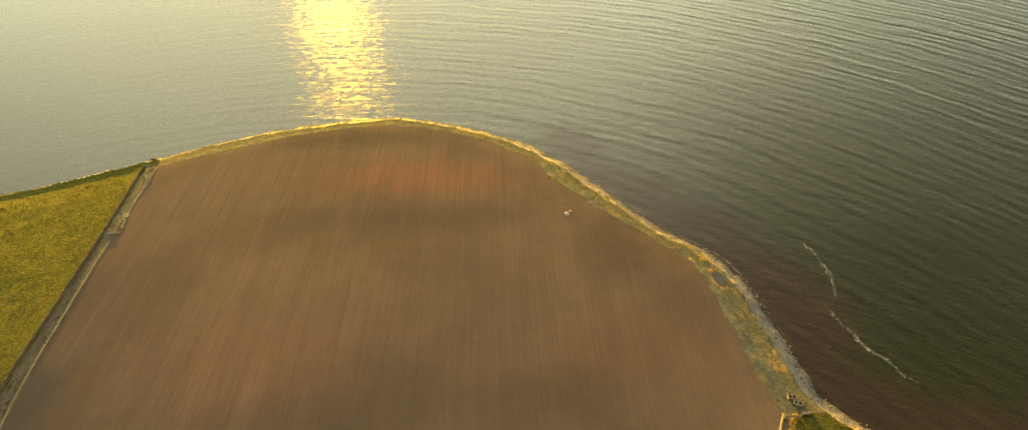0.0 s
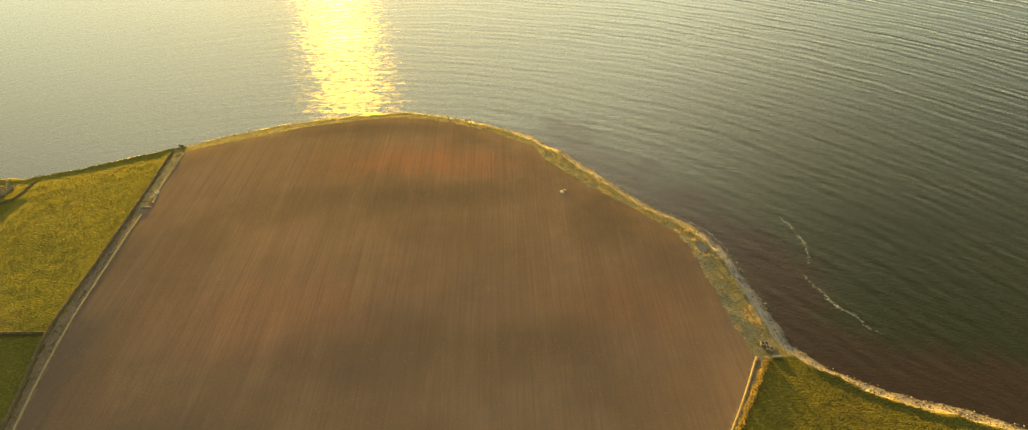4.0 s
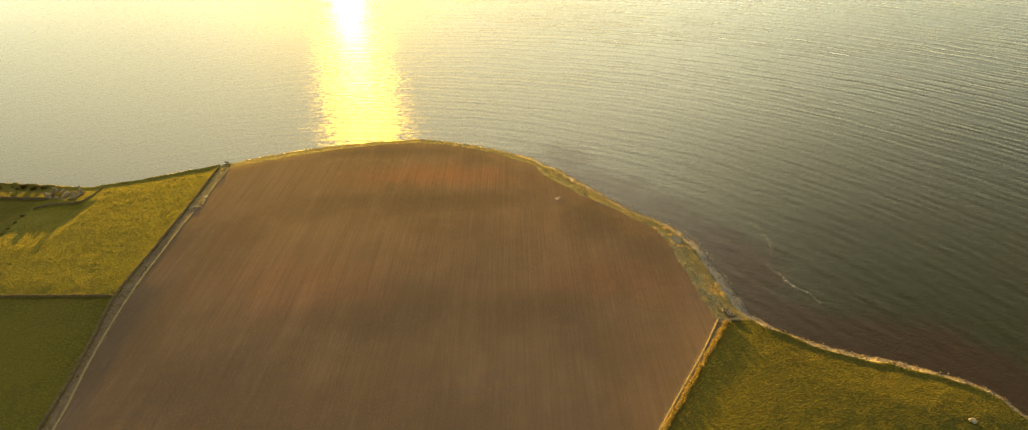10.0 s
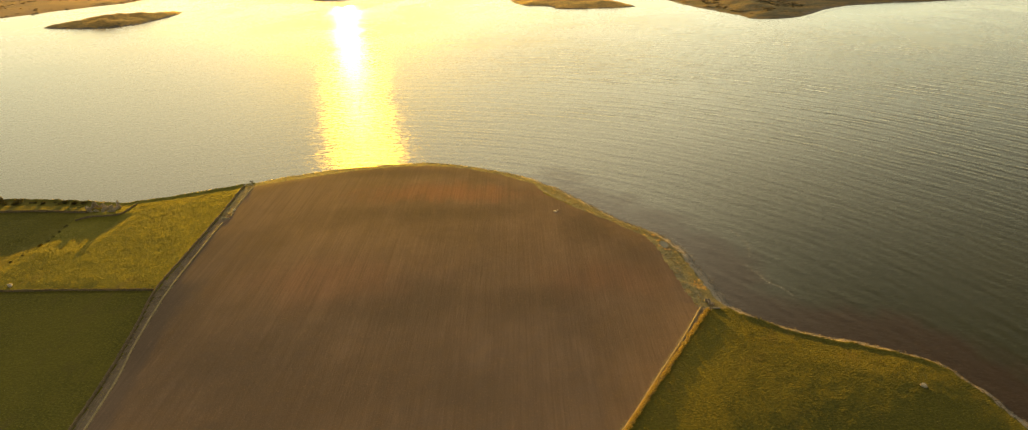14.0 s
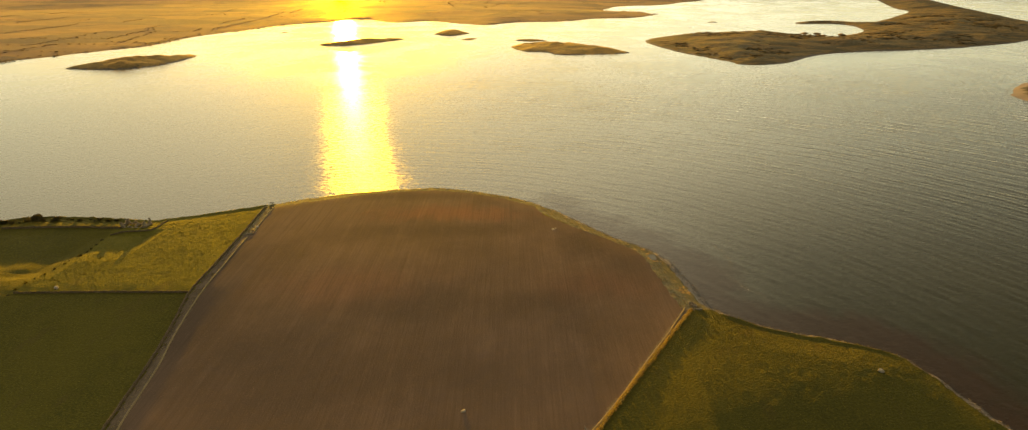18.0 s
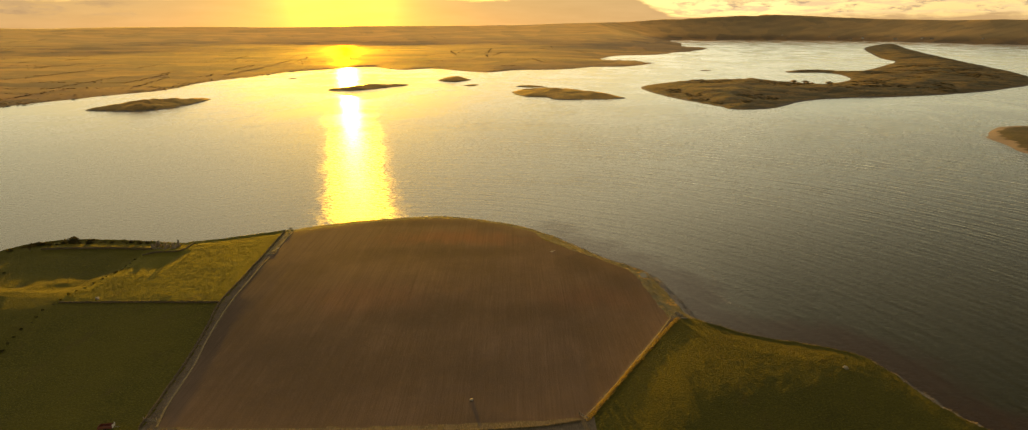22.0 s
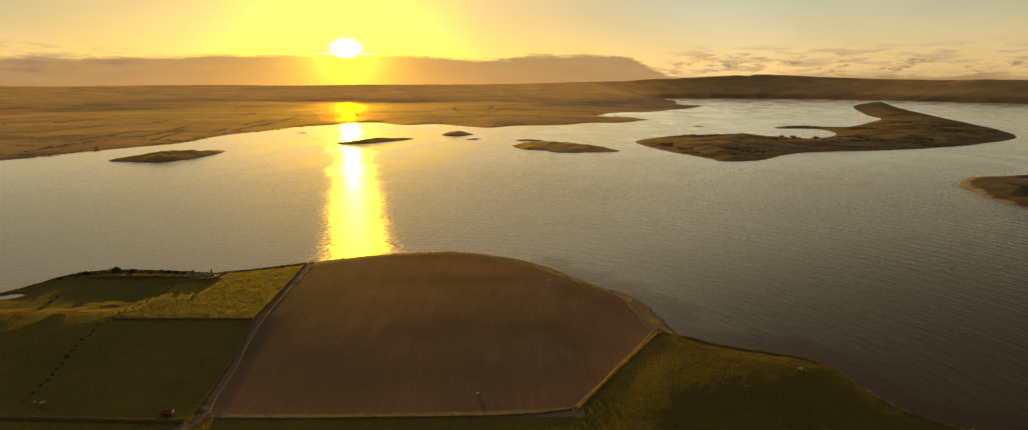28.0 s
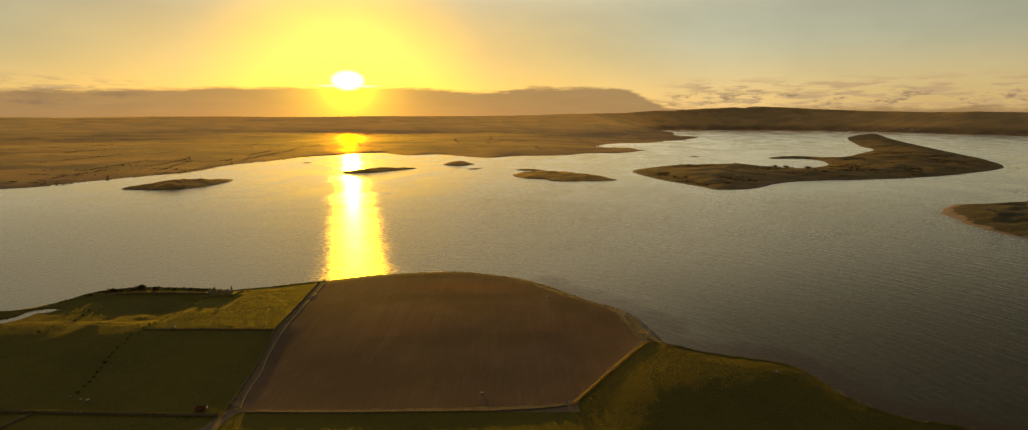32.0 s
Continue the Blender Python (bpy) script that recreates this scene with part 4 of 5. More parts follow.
def hedge(name, line, wide, high, mat, label, seed, density=26, leaf=0.22):
    rnd = random.Random(seed)
    pts = smooth_line(line, 1.1)
    thing = empty(name, pts[0][0], pts[0][1], ground_at(*pts[0]))
    blobs = []
    for x, y in pts:
        r = wide * rnd.uniform(0.40, 0.58)
        blobs.append((x + rnd.uniform(-0.14, 0.14) * wide, y + rnd.uniform(-0.14, 0.14) * wide, ground_at(x, y) + high * rnd.uniform(0.2, 0.5), r, 0.9))
    v, f = [], []
    for bl in blobs:
        a, b = leaf_cloud(rnd, [(0, 0, 0.9, bl[3], 0.9)], density, leaf)
        k = len(v)
        v += [(p.x + bl[0], p.y + bl[1], p.z + bl[2] - 0.9) for p in a]
        f += [tuple(i + k for i in q) for q in b]
    leaves = raw("foliage", v, f, mat)
    leaves.parent = thing
    leaves.matrix_parent_inverse = thing.matrix_world.inverted()
    bm = bmesh.new()
    for x, y, z, r, _ in blobs[::2]:
        g = bmesh.ops.create_cone(bm, segments=5, radius1=0.07, radius2=0.03, depth=0.9)["verts"]
        for p in g:
            p.co += Vector((x, y, ground_at(x, y) + 0.4))
    st = tagged(part("stems", bm, M_BARK, thing), kind="stuff")
    st.matrix_parent_inverse = thing.matrix_world.inverted()
    return tagged(thing, label, "hedge")


hedge("gorse_hedge", HEDGE_E, 1.5, 1.0, M_GORSE, "golden dry gorse hedge between lane and shore pasture", 3, 110, 0.14)


# ---- bushes and the tree ----
def bush(label, seed, size, group="", mat=M_LEAF, leaves=420):
    rnd = random.Random(seed)
    thing = tagged(empty("bush", 0, 0, 0), label, "bush", group)
    blobs = [(rnd.uniform(-0.5, 0.5) * size, rnd.uniform(-0.4, 0.4) * size, size * rnd.uniform(0.22, 0.45), size * rnd.uniform(0.28, 0.46), 0.75) for _ in range(6)]
    v, f = leaf_cloud(rnd, blobs, leaves, size * 0.075)
    raw("foliage", v, f, mat).parent = thing
    bm = bmesh.new()
    for _ in range(5):
        g = bmesh.ops.create_cone(bm, segments=5, radius1=0.035 * size, radius2=0.012 * size, depth=0.6 * size)["verts"]
        lean = Euler((rnd.uniform(-0.5, 0.5), rnd.uniform(-0.5, 0.5), 0)).to_matrix()
        for p in g:
            p.co = lean @ (p.co + Vector((0, 0, 0.28 * size)))
    part("stems", bm, M_BARK, thing)
    return thing


def plant(thing, x, y, turn, size):
    return copy_thing(thing, pose(x, y, ground_at(x, y) - 0.04, 0, 0, turn) @ Matrix.Scale(size, 4))


rnd = random.Random(21)
row = [bush("small dark bush in a row along a field ditch", 30 + i, 1.0, "bushes along the ditch") for i in range(3)]
line = smooth_line(ROW_W, 1.0)
spots = np.linspace(0, len(line) - 1, 27)
for i, s in enumerate(spots):
    x, y = line[int(s)]
    thing = row[i % 3]
    size = rnd.uniform(0.7, 1.3)
    if i < 3:
        thing.matrix_world = pose(x, y, ground_at(x, y) - 0.04, 0, 0, rnd.uniform(0, 360)) @ Matrix.Scale(size, 4)
    else:
        plant(thing, x + rnd.uniform(-0.6, 0.6), y, rnd.uniform(0, 360), size)
for x, y in ((-238.4, 142), (-238, 150), (-237.7, 158), (-237.5, 164), (-239, 173), (-241.2, 182)):
    o = plant(row[rnd.randrange(3)], x + rnd.uniform(-0.5, 0.5), y, rnd.uniform(0, 360), rnd.uniform(0.7, 1.2))
    tagged(o, "small dark bush beside a grassy ditch", group="bushes by the far ditch")
scrub = [bush("dense dark scrub bush on the coastal bank", 60 + i, 1.0, "scrub on the coastal bank", leaves=600) for i in range(4)]
path = smooth_line([(-262, 208), (-252, 216), (-240, 220), (-228, 222), (-214, 221.5), (-204, 221), (-194, 220)], 1.0)
for i, s in enumerate(np.linspace(2, len(path) - 2, 24)):
    x, y = path[int(s)]
    x, y, size = x + rnd.uniform(-1.5, 1.5), y + rnd.uniform(-2.2, 1.2), rnd.choice((0.8, 1.1, 1.5, 2.2))
    if i < 4:
        scrub[i].matrix_world = pose(x, y, ground_at(x, y) - 0.05, 0, 0, rnd.uniform(0, 360)) @ Matrix.Scale(size, 4)
    else:
        plant(scrub[i % 4], x, y, rnd.uniform(0, 360), size)


def tree(x, y, high, seed, label):
    rnd = random.Random(seed)
    thing = empty("tree", x, y, ground_at(x, y) - 0.05)
    bm = bmesh.new()

    def limb(a, b, r0, r1):
        d = b - a
        g = bmesh.ops.create_cone(bm, segments=7, radius1=r0, radius2=r1, depth=d.length)["verts"]
        q = d.to_track_quat("Z", "Y").to_matrix()
        for p in g:
            p.co = q @ p.co + (a + b) / 2

    top = Vector((0.25, -0.2, 0.45)) * high
    limb(Vector((0, 0, 0)), top, 0.05 * high, 0.03 * high)
    blobs = []
    for k in range(7):
        end = top + Vector((rnd.uniform(-0.42, 0.5), rnd.uniform(-0.42, 0.42), rnd.uniform(0.08, 0.42))) * high
        limb(top, end, 0.022 * high, 0.008 * high)
        blobs.append((end.x, end.y, end.z, high * rnd.uniform(0.13, 0.22), 0.8))
    part("trunk", bm, M_BARK, thing)
    v, f = leaf_cloud(rnd, blobs, 900, high * 0.035)
    raw("crown", v, f, M_LEAF).parent = thing
    return tagged(thing, label, "tree")


tree(-250, 210, 4.2, 5, "small windswept tree alone on the coastal bank")
tree(-127.5, 240.5, 1.9, 6, "stunted thorn tree at the lane's seaward end")


# ---- boulders ----
def boulder(x, y, w_, d_, h_, seed, label, mat=M_ROCK, sink=0.25):
    rnd = random.Random(seed)
    bm = bmesh.new()
    bmesh.ops.create_icosphere(bm, subdivisions=2, radius=0.5)
    for v in bm.verts:
        n = noise.noise(v.co * 2.3 + Vector((seed, 0, 0))) * 0.28 + rnd.uniform(-0.02, 0.02)
        v.co *= 1 + n
        v.co = Vector((v.co.x * w_, v.co.y * d_, v.co.z * h_))
    ob = part("boulder", bm, mat)
    ob.matrix_world = pose(x, y, ground_at(x, y) + h_ * (0.5 - sink), 0, 0, rnd.uniform(0, 360))
    return tagged(ob, label, "boulder")


boulder(-175.5, 148.4, 2.2, 1.5, 1.3, 2, "pale boulder in the sunlit pasture near the wall")
boulder(-169.7, 75, 2.0, 1.4, 1.2, 3, "pale boulder in the shaded pasture")
boulder(-16.0, 80.0, 1.5, 1.3, 0.6, 4, "pale boulder lying in the bare ploughed field")
boulder(106.6, 92.5, 1.7, 1.4, 1.2, 5, "big pale boulder in the shore pasture")
boulder(118.9, 103.6, 1.4, 1.2, 0.9, 6, "pale boulder on the shingle beach")
boulder(16.8, 204.5, 2.0, 1.6, 0.26, 7, "flat pale boulder near the field's shore edge", sink=0.3)
boulder(18.0, 205.6, 1.1, 0.9, 0.26, 8, "small pale boulder near the field's shore edge")
boulder(-173.0, 76.0, 1.0, 0.9, 0.6, 9, "small pale boulder in the shaded pasture")
boulder(-178.5, 78.2, 1.3, 1.0, 0.7, 10, "small pale boulder near the ditch")


# ---- ruined cottage ----
def ruin(x, y, turn):
    thing = tagged(empty("ruined_cottage", x, y, ground_at(x, y) - 0.1, turn), "roofless ruined stone cottage with broken gables", "ruin")
    rr = random.Random(8)

    def broken_wall(name, length, tops, thick, place, holes=()):
        bm = bmesh.new()
        n = len(tops)
        for i, h in enumerate(tops):
            h *= 0.78
            a, b = length * i / n, length * (i + 1) / n
            gap = next((g for g in holes if g[0] <= (a + b) / 2 <= g[1]), None)
            if gap:
                if gap[2] > 0:
                    box(bm, a, -thick / 2, 0, b, thick / 2, min(gap[2], h), 0.03, rr)
                if h > gap[3]:
                    box(bm, a, -thick / 2, gap[3], b, thick / 2, h, 0.03, rr)
            else:
                box(bm, a, -thick / 2, 0, b, thick / 2, h, 0.04, rr)
        ob = part(name, bm, M_RUIN, thing)
        ob.matrix_basis = place
        return ob

    front = [2.3, 2.9, 3.1, 1.8, 0.6, 0.4, 1.2, 1.9, 1.3, 0.5, 0.4, 0.4, 0.7, 0.6, 0.4, 0.4, 0.8, 1.2, 1.9, 4.2]
    back = [3.3, 3.6, 1.6, 0.8, 0.7, 1.2, 2.0, 2.5, 1.6, 0.7, 0.5, 0.5, 0.7, 0.8, 1.0, 0.7, 0.5, 0.8, 1.6, 4.4]
    gable = [3.0, 3.3, 2.6, 1.6, 1.1, 1.3, 2.0, 2.8, 3.3]
    broken_wall("front_wall", 11.5, front, 0.45, pose(-5.75, -2.6, 0), [(2.2, 3.3, 0.9, 9), (5.1, 6.3, 0.05, 9), (8.4, 9.5, 0.9, 9)])
    broken_wall("back_wall", 11.5, back, 0.45, pose(-5.75, 2.6, 0))
    broken_wall("gable_wall", 5.2, gable, 0.45, pose(-5.75, -2.6, 0, 0, 0, 90))
    broken_wall("gable_wall", 5.2, [4.2, 4.3, 2.2, 1.3, 1.0, 1.0, 1.5, 3.2, 4.3], 0.55, pose(5.75, -2.6, 0, 0, 0, 90))
    broken_wall("inner_wall", 5.2, [1.6, 2.1, 2.4, 2.2, 1.2, 0.8], 0.45, pose(1.2, -2.6, 0, 0, 0, 90))
    bm = bmesh.new()
    for _ in range(70):
        s = rr.uniform(0.15, 0.45)
        cx, cy = rr.uniform(-6.4, 6.4), rr.choice((-1, 1)) * rr.uniform(1.0, 3.6)
        box(bm, cx, cy, 0.02, cx + s, cy + s, 0.05 + s, 0.05, rr)
    tagged(part("rubble", bm, M_RUIN, thing, "fallen wall stones"), kind="stuff")


ruin(-182.0, 212.6, -3)


# ---- farm things ----
def trailer(x, y, turn):
    thing = tagged(empty("farm_trailer", x, y, ground_at(x, y), turn), "red farm trailer with a white front board by the wall", "trailer")
    boxes("bed", [(-2.2, -1.0, 0.75, 2.2, 1.0, 0.9)], M_RED, thing, bevel=0.02)
    for s in (-1, 1):
        boxes("side_board", [(-2.2, s * 1.0 - 0.03, 0.9, 2.2, s * 1.0 + 0.03, 1.7)], M_RED, thing, bevel=0.01)
    boxes("tail_board", [(-2.24, -1.0, 0.9, -2.18, 1.0, 1.7)], M_RED, thing, bevel=0.01)
    boxes("front_board", [(2.18, -1.0, 0.9, 2.26, 1.0, 2.0)], M_WHITE, thing, "white front board", bevel=0.01)
    boxes("drawbar", [(2.2, -0.07, 0.62, 3.9, 0.07, 0.74)], M_STEEL, thing)
    boxes("axle", [(-0.06, -1.05, 0.42, 0.06, 1.05, 0.54), (-0.12, -0.5, 0.5, 0.12, 0.5, 0.76)], M_STEEL, thing)
    boxes("stand", [(3.3, -0.05, 0.0, 3.4, 0.05, 0.62)], M_STEEL, thing)
    for s in (-1, 1):
        bm = bmesh.new()
        bmesh.ops.create_cone(bm, cap_ends=True, segments=18, radius1=0.48, radius2=0.48, depth=0.3)
        tyre = part("wheel", bm, M_RUBBER, thing)
        tyre.matrix_basis = pose(0, s * 1.2, 0.48, 90, 0, 0)
        bm = bmesh.new()
        bmesh.ops.create_cone(bm, cap_ends=True, segments=14, radius1=0.24, radius2=0.2, depth=0.34)
        part("rim", bm, M_STEEL, tyre)
    return thing


trailer(-121.4, 67.4, 8).scale = (0.9, 0.9, 0.8)


def feeder(x, y, turn):
    """A concrete trough with two square wells."""
    thing = tagged(empty("concrete_trough", x, y, ground_at(x, y), turn), "pale concrete cattle trough with two dark wells", "trough", "troughs by the gate")
    boxes("rim", [(-0.95, -0.55, 0, 0.95, -0.40, 0.7), (-0.95, 0.40, 0, 0.95, 0.55, 0.7), (-0.95, -0.398, 0, -0.8, 0.398, 0.7),
                  (0.8, -0.398, 0, 0.95, 0.398, 0.7), (-0.09, -0.398, 0, 0.09, 0.398, 0.7)], M_CONCRETE, thing)
    # near-black floors put the wells' inner shade into the colour
    for s in (-1, 1):
        boxes("well", [(s * 0.445 - 0.352, -0.396, 0.02, s * 0.445 + 0.352, 0.396, 0.1)], M_WELL_SHADE, thing, "empty well with its shade painted on the floor")


feeder(62.2, 135.2, -8)
feeder(62.9, 133.5, -28)


def trough(x, y, turn):
    thing = tagged(empty("water_trough", x, y, ground_at(x, y), turn), "white water trough on the lane's grassy edge", "trough")
    boxes("tank", [(-0.9, -0.5, 0.12, 0.9, -0.42, 0.8), (-0.9, 0.42, 0.12, 0.9, 0.5, 0.8), (-0.9, -0.418, 0.12, -0.82, 0.418, 0.8),
                   (0.82, -0.418, 0.12, 0.9, 0.418, 0.8), (-0.82, -0.418, 0.12, 0.82, 0.418, 0.2)], M_WHITE, thing)
    for sx in (-0.7, 0.7):
        boxes("foot", [(sx - 0.1, -0.45, 0, sx + 0.1, 0.45, 0.118)], M_CONCRETE, thing)
    return thing


trough(-122.6, 209.0, 80).scale = (0.7, 0.7, 0.7)


def gate(x, y, turn, wide, label):
    thing = tagged(empty("field_gate", x, y, ground_at(x, y), turn), label, "gate")
    for px in (0, wide):
        boxes("post", [(px - 0.11, -0.11, -0.2, px + 0.11, 0.11, 1.5)], M_WOOD, thing, bevel=0.02)
    for i in range(5):
        z = 0.3 + 0.22 * i
        boxes("bar", [(0.115, -0.03, z, wide - 0.115, 0.03, z + 0.07)], M_STEEL, thing)
    for px in (0.2, wide / 2, wide - 0.27):
        boxes("upright", [(px, 0.032, 0.28, px + 0.07, 0.06, 1.28)], M_STEEL, thing)
    return thing


gate(58.4, 129.8, -2, 3.4, "metal field gate between wooden posts at the lane's end")
gate(19.0, 69.6, 130, 3.4, "metal field gate at the ploughed field's corner")
gate(-112.4, 70.6, -8, 4.2, "metal field gate across the farm lane")
gate(-129.6, 237.2, 8, 4.2, "metal field gate at the lane's seaward end")
slip = tagged(empty("slipway_wall", 63.9, 130.9, ground_at(63.9, 130.9), 2), "short pale concrete wall by the shore gate", "wall")
boxes("wall_block", [(-1.1, -0.14, -0.2, 1.1, 0.14, 0.5)], M_CONCRETE, slip, bevel=0.04)
boxes("coping", [(-1.15, -0.19, 0.504, 1.15, 0.19, 0.58)], M_CONCRETE, slip, bevel=0.02)


# ---- sea foam ----
def foam(line, wide, label, seed=0, step=0.6):
    rr = random.Random(seed)
    pts = smooth_line(line, step)
    verts, faces = [], []
    for i, (x, y) in enumerate(pts):
        a, b = pts[max(i - 1, 0)], pts[min(i + 1, len(pts) - 1)]
        d = (b - a) / max(np.hypot(*(b - a)), 1e-6)
        o = 0.5 * wide * rr.uniform(0.25, 1.3) * (0.3 + 0.7 * math.sin(math.pi * i / len(pts)))
        s = rr.uniform(-0.25, 0.25) * wide
        verts += [(x - d[1] * (s + o), y + d[0] * (s + o), 0.03), (x - d[1] * s, y + d[0] * s, 0.09), (x - d[1] * (s - o), y + d[0] * (s - o), 0.03)]
        if i:
            k = 3 * i
            faces += [(k - 3, k - 2, k + 1, k), (k - 2, k - 1, k + 2, k + 1)]
    return tagged(raw("foam", verts, faces, M_FOAM, True), label, "foam", kind="stuff")


foam([(87.6, 192), (88.6, 189), (89.6, 186), (90.0, 181), (90.4, 176.5), (89.4, 172), (88.0, 168)], 1.5, "thin pale foam streak on the shallow water", 1)
foam([(84.0, 167), (84.6, 162), (86.7, 155.4), (88.4, 150), (91, 147.6), (93.6, 142), (96, 139.6)], 1.4, "thin pale foam streak on the shallow water", 2)
foam(np.vstack([coast[(coast[:, 0] > 20) & (coast[:, 0] < 69) & (coast[:, 1] > 150)] + np.array((0.9, 0.5))]), 0.6, "broken line of foam along the shingle", 3)
foam(coast[(coast[:, 0] > -160) & (coast[:, 0] < 10) & (coast[:, 1] > 200)] + np.array((0.2, 1.0)), 0.6, "broken line of foam along the shingle", 4)
# surf where the tide runs past the far headland
for k, (line, label) in enumerate(((PEN[9:14], "thin white surf along the headland's seaward beach"), (PEN[4:10], "thin white surf along the headland's seaward beach"),
                                   ([(940, 1020), (990, 1060), (1050, 1120), (1110, 1220)], "broken surf off the headland's tip"),
                                   ([(700, 700), (760, 760), (840, 810), (930, 860)], "broken surf in the tidal channel"),
                                   ([(760, 690), (830, 740), (920, 790)], "broken surf in the tidal channel"),
                                   (SPIT[2:11], "thin white surf along the sandy headland"))):
    out = np.array(line, float) + np.array((6.0, -8.0) if k < 2 else (-4.0, 2.0) if k == 5 else (0.0, 0.0))
    foam(out, 5.0 if k < 2 else 3.0 if k == 5 else 7.0, label, 20 + k, 3.0)


def puddle(x, y, wide, deep, seed):
    """Standing water in a hollow of the bank: an uneven sheet with a sloping muddy rim."""
    rr, n, g = random.Random(seed), 28, ground_at(x, y)
    thing = tagged(empty("puddle", x, y, g), "grey shallow puddle on the grassy shore bank", "puddle")
    ring = [(math.cos(2 * math.pi * i / n), math.sin(2 * math.pi * i / n), rr.uniform(0.82, 1.12)) for i in range(n)]
    raw("water_sheet", [(0, 0, 0.10)] + [(c * wide * r, q * deep * r, 0.10) for c, q, r in ring], [(0, i + 1, (i + 1) % n + 1) for i in range(n)], M_POOL, True).parent = thing
    rim = [(c * wide * r * k, q * deep * r * k, z) for k, z in ((0.98, 0.096), (1.14, 0.13), (1.35, -0.12)) for c, q, r in ring]
    raw("muddy_rim", rim, [(a * n + i, a * n + (i + 1) % n, (a + 1) * n + (i + 1) % n, (a + 1) * n + i) for a in range(2) for i in range(n)], M_LANE, True).parent = thing


puddle(56.6, 174.2, 1.7, 2.9, 3)
# ---- loose stones and grass ----
rs = np.random.RandomState(4)
ICO_V = [(0, 0, 1), (0.9, 0, 0.3), (0.28, 0.85, 0.3), (-0.72, 0.52, 0.3), (-0.72, -0.52, 0.3), (0.28, -0.85, 0.3), (0, 0, -0.5)]
ICO_F = [(0, 1, 2), (0, 2, 3), (0, 3, 4), (0, 4, 5), (0, 5, 1), (6, 2, 1), (6, 3, 2), (6, 4, 3), (6, 5, 4), (6, 1, 5)]
pick = coast[(coast[:, 0] > -270) & (coast[:, 0] < 150)]
idx = rs.randint(0, len(pick) - 1, 9000)
along = pick[idx] + (pick[idx + 1] - pick[idx]) * rs.rand(9000, 1)
nor = (pick[idx + 1] - pick[idx])
nor = np.stack([nor[:, 1], -nor[:, 0]], 1) / np.maximum(np.hypot(*nor.T), 1e-6)[:, None]
xy = along + nor * (rs.normal(1.3, 1.3, 9000))[:, None]
z = np.array([ground_at(*p) for p in xy])
good = z > -0.35
xy, z = xy[good], z[good]
size = (0.07 + 0.30 * rs.rand(len(xy)) ** 4)[:, None] * np.array([[1.2, 0.9, 0.7]])
scatter("shore_stones", ICO_V, ICO_F, np.column_stack([xy, z + 0.03]), size, rs.rand(len(xy)) * 6.28, M_PEBBLE,
        "scattered grey and tan stones along the tideline", "stones", seed=2)

BLADE_V = [(-0.5, 0, 0), (0.5, 0.1, 0), (0.1, 0.25, 1), (0, -0.5, 0), (0.1, 0.5, 0), (-0.35, 0.1, 0.9), (-0.4, -0.4, 0), (0.4, 0.4, 0), (0.3, -0.3, 0.8)]
BLADE_F = [(0, 1, 2), (3, 4, 5), (6, 7, 8)]


def tufts(name, x0, x1, y0, y1, count, test, wide, high, mat, label, seed):
    r = np.random.RandomState(seed)
    x, y = r.uniform(x0, x1, count), r.uniform(y0, y1, count)
    i, j = np.clip(np.searchsorted(XS, x) - 1, 0, len(XS) - 2), np.clip(np.searchsorted(YS, y) - 1, 0, len(YS) - 2)
    ok = test(kind[j, i], x, y, CD[j, i]) & (ripple_noise(x, y, 3.1, seed) > r.uniform(-0.9, 0.4, count))
    x, y, i, j = x[ok], y[ok], i[ok], j[ok]
    n = len(x)
    s = r.uniform(0.6, 1.4, n)
    scatter(name, BLADE_V, BLADE_F, np.column_stack([x, y, GZ[j, i] - 0.03]), np.column_stack([s * wide, s * wide, s * high]), r.rand(n) * 6.28, mat, label, "grass", 0.5, seed)


tufts("grass_tufts", -190, -122, 144, 236, 11000, lambda k, x, y, d: k == 0, 0.38, 0.11, M_TUFT, "yellow-green grass tussocks of the sunlit pasture", 31)
tufts("grass_tufts", 20, 135, 60, 132, 11000, lambda k, x, y, d: (k == 0) & (d > 4), 0.38, 0.11, M_TUFT, "green grass tussocks of the shore pasture", 32)
tufts("grass_tufts", -250, -108, 66, 144, 8000, lambda k, x, y, d: k == 0, 0.38, 0.11, M_TUFT, "dark green grass tussocks of the shaded pasture", 33)
tufts("grass_tufts", -280, -186, 100, 225, 9000, lambda k, x, y, d: k == 0, 0.38, 0.11, M_TUFT, "grass tussocks on the low rise", 34)
tufts("dry_grass", -60, 75, 128, 262, 11000, lambda k, x, y, d: k == 2, 0.36, 0.22, M_STRAW, "tawny dry grass and reeds on the shore bank", 35)
tufts("dry_grass", -280, -20, 195, 275, 7000, lambda k, x, y, d: k == 2, 0.34, 0.20, M_STRAW, "tawny dry grass along the field's seaward bank", 36)
tufts("dry_grass", 72, 150, 55, 132, 5000, lambda k, x, y, d: (k == 2) | ((k == 4) & (d > 3.6)), 0.34, 0.2, M_STRAW, "tawny dry grass above the beach", 37)
tufts("dry_grass", -131, -100, 60, 238, 9000, lambda k, x, y, d: k == 3, 0.45, 0.22, M_STRAW, "dry grass growing on the lane", 38)

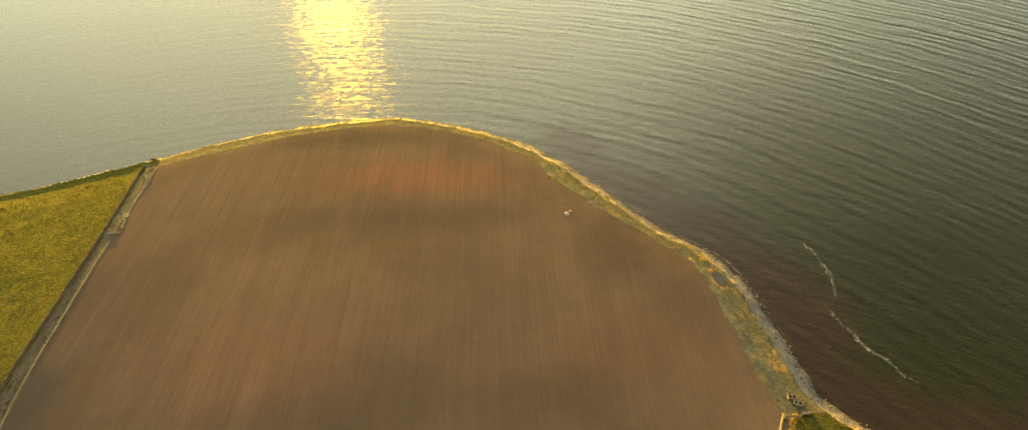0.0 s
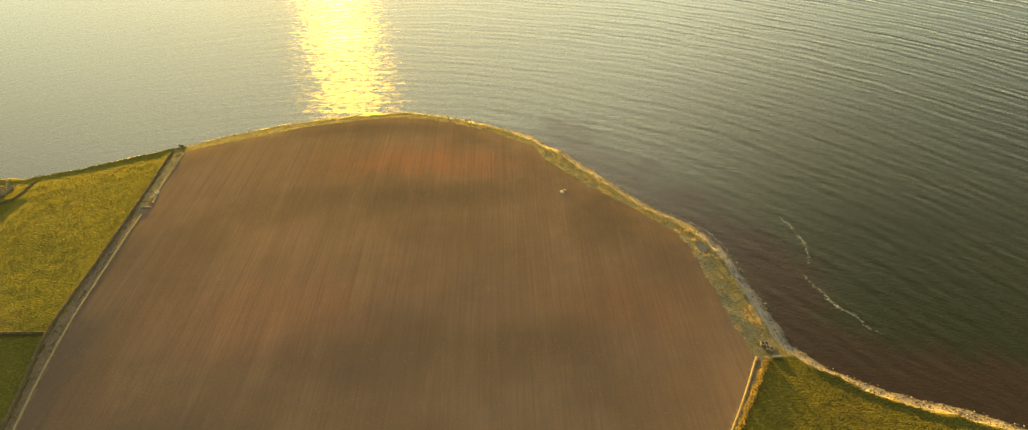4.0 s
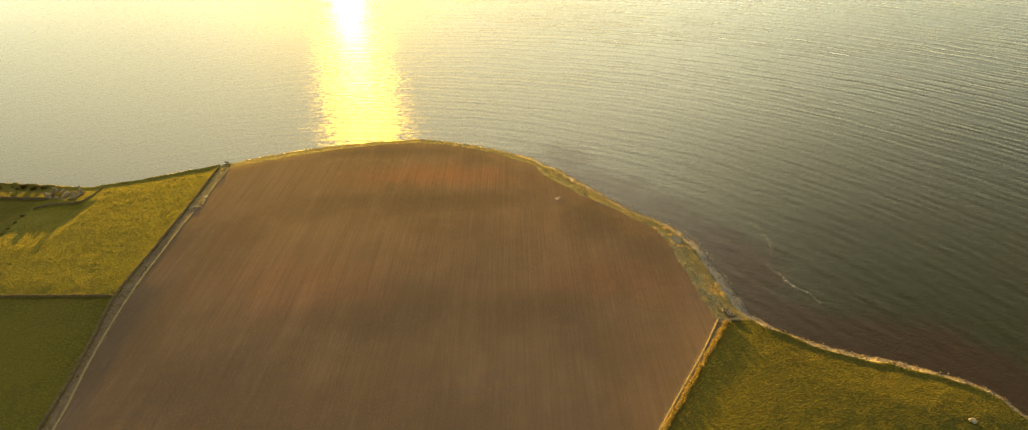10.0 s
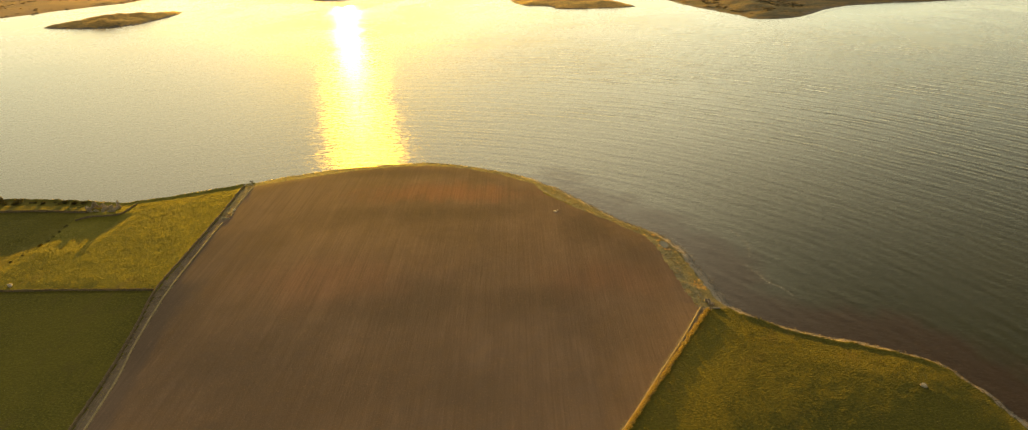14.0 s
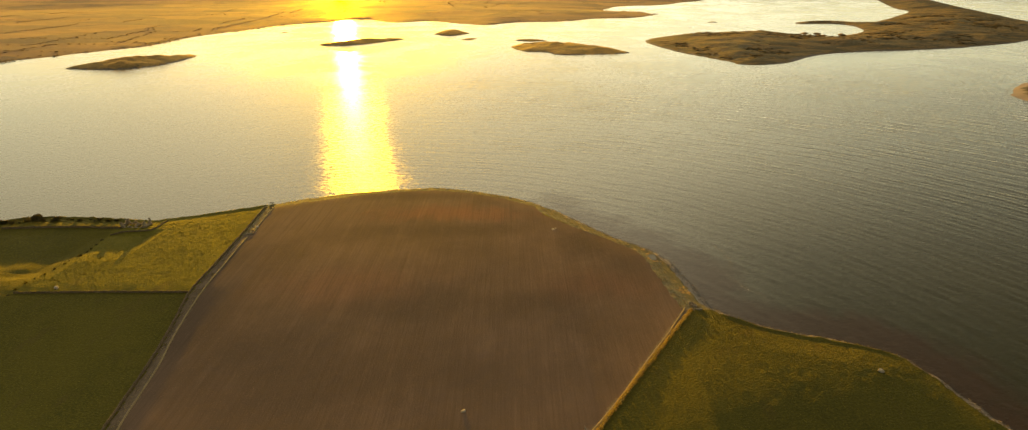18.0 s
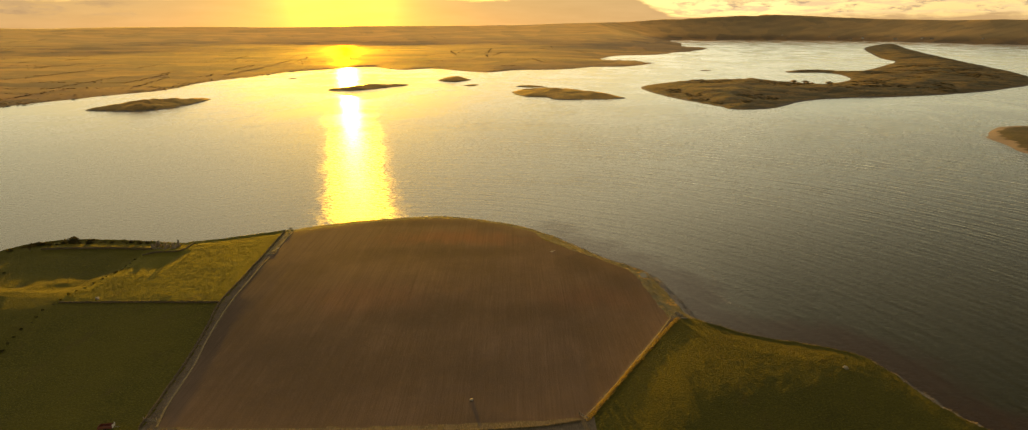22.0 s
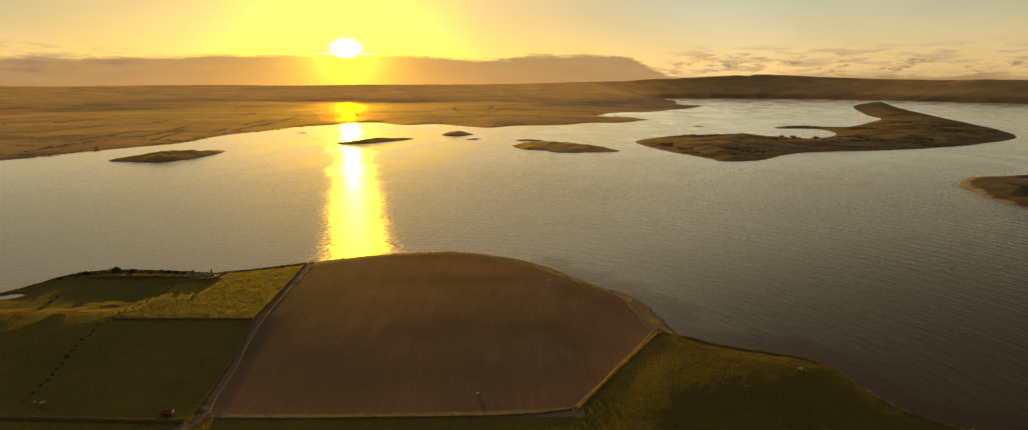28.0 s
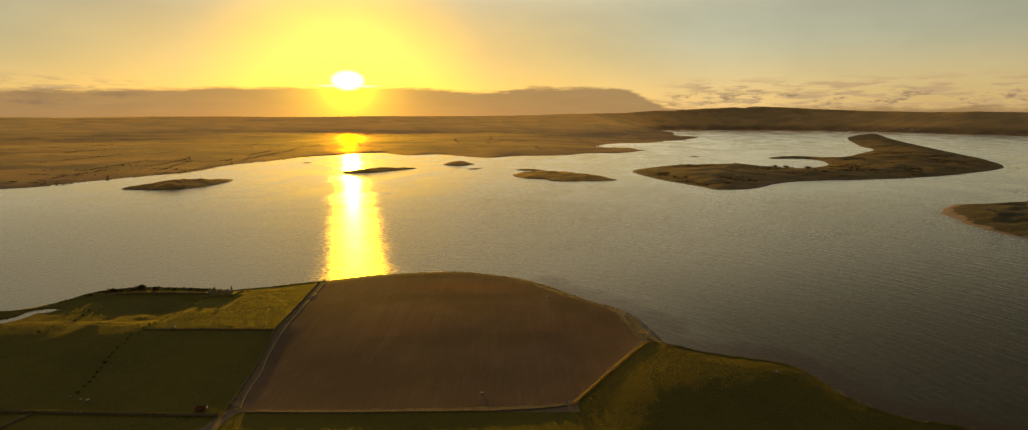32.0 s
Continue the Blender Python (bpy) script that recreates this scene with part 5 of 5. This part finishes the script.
# ---- woods and houses far across the water ----
xs, ys, zz, dd = MAIN_GRID
CLUMP_V = [(0, 0, 1), (0.95, 0.1, 0.45), (0.2, 0.9, 0.55), (-0.8, 0.5, 0.4), (-0.75, -0.5, 0.6), (0.3, -0.9, 0.4), (0, 0, -0.1)]


def main_level(x, y):
    i, j = np.clip(np.searchsorted(xs, x) - 1, 0, len(xs) - 1), np.clip(np.searchsorted(ys, y) - 1, 0, len(ys) - 1)
    return zz[j, i], dd[j, i]


px, py = [], []
for _ in range(300):
    a, r0 = radians(rs.uniform(-50, 45)), rs.uniform(1150, 4300)
    cx, cy, t = r0 * math.sin(a), r0 * math.cos(a) - 149, rs.choice([0.15, 1.7]) + rs.normal(0, 0.12)
    for s in range(rs.randint(6, 26)):
        px.append(cx + s * 11 * math.cos(t) + rs.normal(0, 2)), py.append(cy + s * 11 * math.sin(t) + rs.normal(0, 2))
shore_i = rs.randint(0, len(MAIN) - 12, 900)
sp = np.array(MAIN)[shore_i] + (np.array(MAIN)[shore_i + 1] - np.array(MAIN)[shore_i]) * rs.rand(900, 1) + rs.normal(0, 16, (900, 2))
px, py = np.concatenate([px, sp[:, 0]]), np.concatenate([py, sp[:, 1]])
lz, ld = main_level(px, py)
ok = (ld > 10) & (py < 4700)
px, py, lz = px[ok], py[ok], lz[ok]
s = rs.uniform(1.1, 2.5, len(px))
# tints here and in M_HEATH add the far land's haze glow
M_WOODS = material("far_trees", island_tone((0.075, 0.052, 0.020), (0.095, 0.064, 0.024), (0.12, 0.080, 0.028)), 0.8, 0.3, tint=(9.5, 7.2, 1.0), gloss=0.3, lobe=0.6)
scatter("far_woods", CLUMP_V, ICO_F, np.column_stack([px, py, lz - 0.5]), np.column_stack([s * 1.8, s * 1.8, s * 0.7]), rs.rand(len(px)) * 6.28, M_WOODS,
        "hedgerows and small woods on the far shore", "woods", seed=5)
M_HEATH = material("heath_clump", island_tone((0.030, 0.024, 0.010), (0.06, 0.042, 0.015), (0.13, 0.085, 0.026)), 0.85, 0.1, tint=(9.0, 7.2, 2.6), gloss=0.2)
hx = np.concatenate([rs.normal(438, 16, 40), rs.normal(364, 12, 26), rs.normal(490, 10, 20), rs.uniform(330, 620, 40)])
hy = np.concatenate([rs.normal(1172, 10, 40), rs.normal(1166, 8, 26), rs.normal(1190, 10, 20), rs.uniform(1060, 1150, 40)])
s = rs.uniform(2.5, 6.0, len(hx))
scatter("headland_scrub", CLUMP_V, ICO_F, np.column_stack([hx, hy, np.full(len(hx), 0.3)]), np.column_stack([s * 1.7, s * 1.7, s * 0.9]), rs.rand(len(hx)) * 6.28,
        M_WOODS, "dark trees and scrub on the headland's bay side", "scrub", seed=6)


hx, hy = rs.uniform(240, 1150, 9000), rs.uniform(760, 1700, 9000)
line = smooth_line(PEN, 9.0, True)
deep = away(hx, hy, line, True)
ok = inside(hx, hy, line) & (deep > 12) & (ripple_noise(hx, hy, 60, 23) > -0.2)
hx, hy, deep = hx[ok], hy[ok], deep[ok]
s = rs.uniform(1.2, 3.2, len(hx))
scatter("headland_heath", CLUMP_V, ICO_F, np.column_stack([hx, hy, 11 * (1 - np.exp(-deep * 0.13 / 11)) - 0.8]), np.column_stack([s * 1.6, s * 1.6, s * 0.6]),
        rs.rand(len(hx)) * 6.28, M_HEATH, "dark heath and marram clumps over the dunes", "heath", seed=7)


def house(x, y, turn, long_):
    z = float(main_level(np.array([x]), np.array([y]))[0][0])
    thing = tagged(empty("house", x, y, z - 0.3, turn), "white farmhouse with a dark slate roof far off", "house", "houses on the far shore")
    bm = bmesh.new()
    box(bm, -long_ / 2, -4, 0, long_ / 2, 4, 6)
    part("wall", bm, M_WHITE, thing)
    bm = bmesh.new()
    vs = [bm.verts.new(c) for c in ((-long_ / 2 - 0.4, -4.5, 5.9), (long_ / 2 + 0.4, -4.5, 5.9), (long_ / 2 + 0.4, 4.5, 5.9), (-long_ / 2 - 0.4, 4.5, 5.9),
                                    (-long_ / 2 - 0.4, 0, 9), (long_ / 2 + 0.4, 0, 9))]
    for q in ((0, 1, 5, 4), (2, 3, 4, 5), (0, 4, 3), (1, 2, 5), (3, 2, 1, 0)):
        bm.faces.new([vs[i] for i in q])
    roof = part("roof", bm, M_SLATE, thing)
    bm = bmesh.new()
    box(bm, long_ / 2 - 1.2, -0.5, 8.2, long_ / 2 - 0.2, 0.5, 10)
    part("chimney", bm, M_WHITE, roof)


for x, y in ((2150, 4230), (2230, 4100), (2290, 4070), (2400, 3900), (2480, 3760), (2500, 3700), (1900, 4400), (2640, 3480)):
    house(x, y, rs.uniform(0, 180), rs.uniform(12, 20))
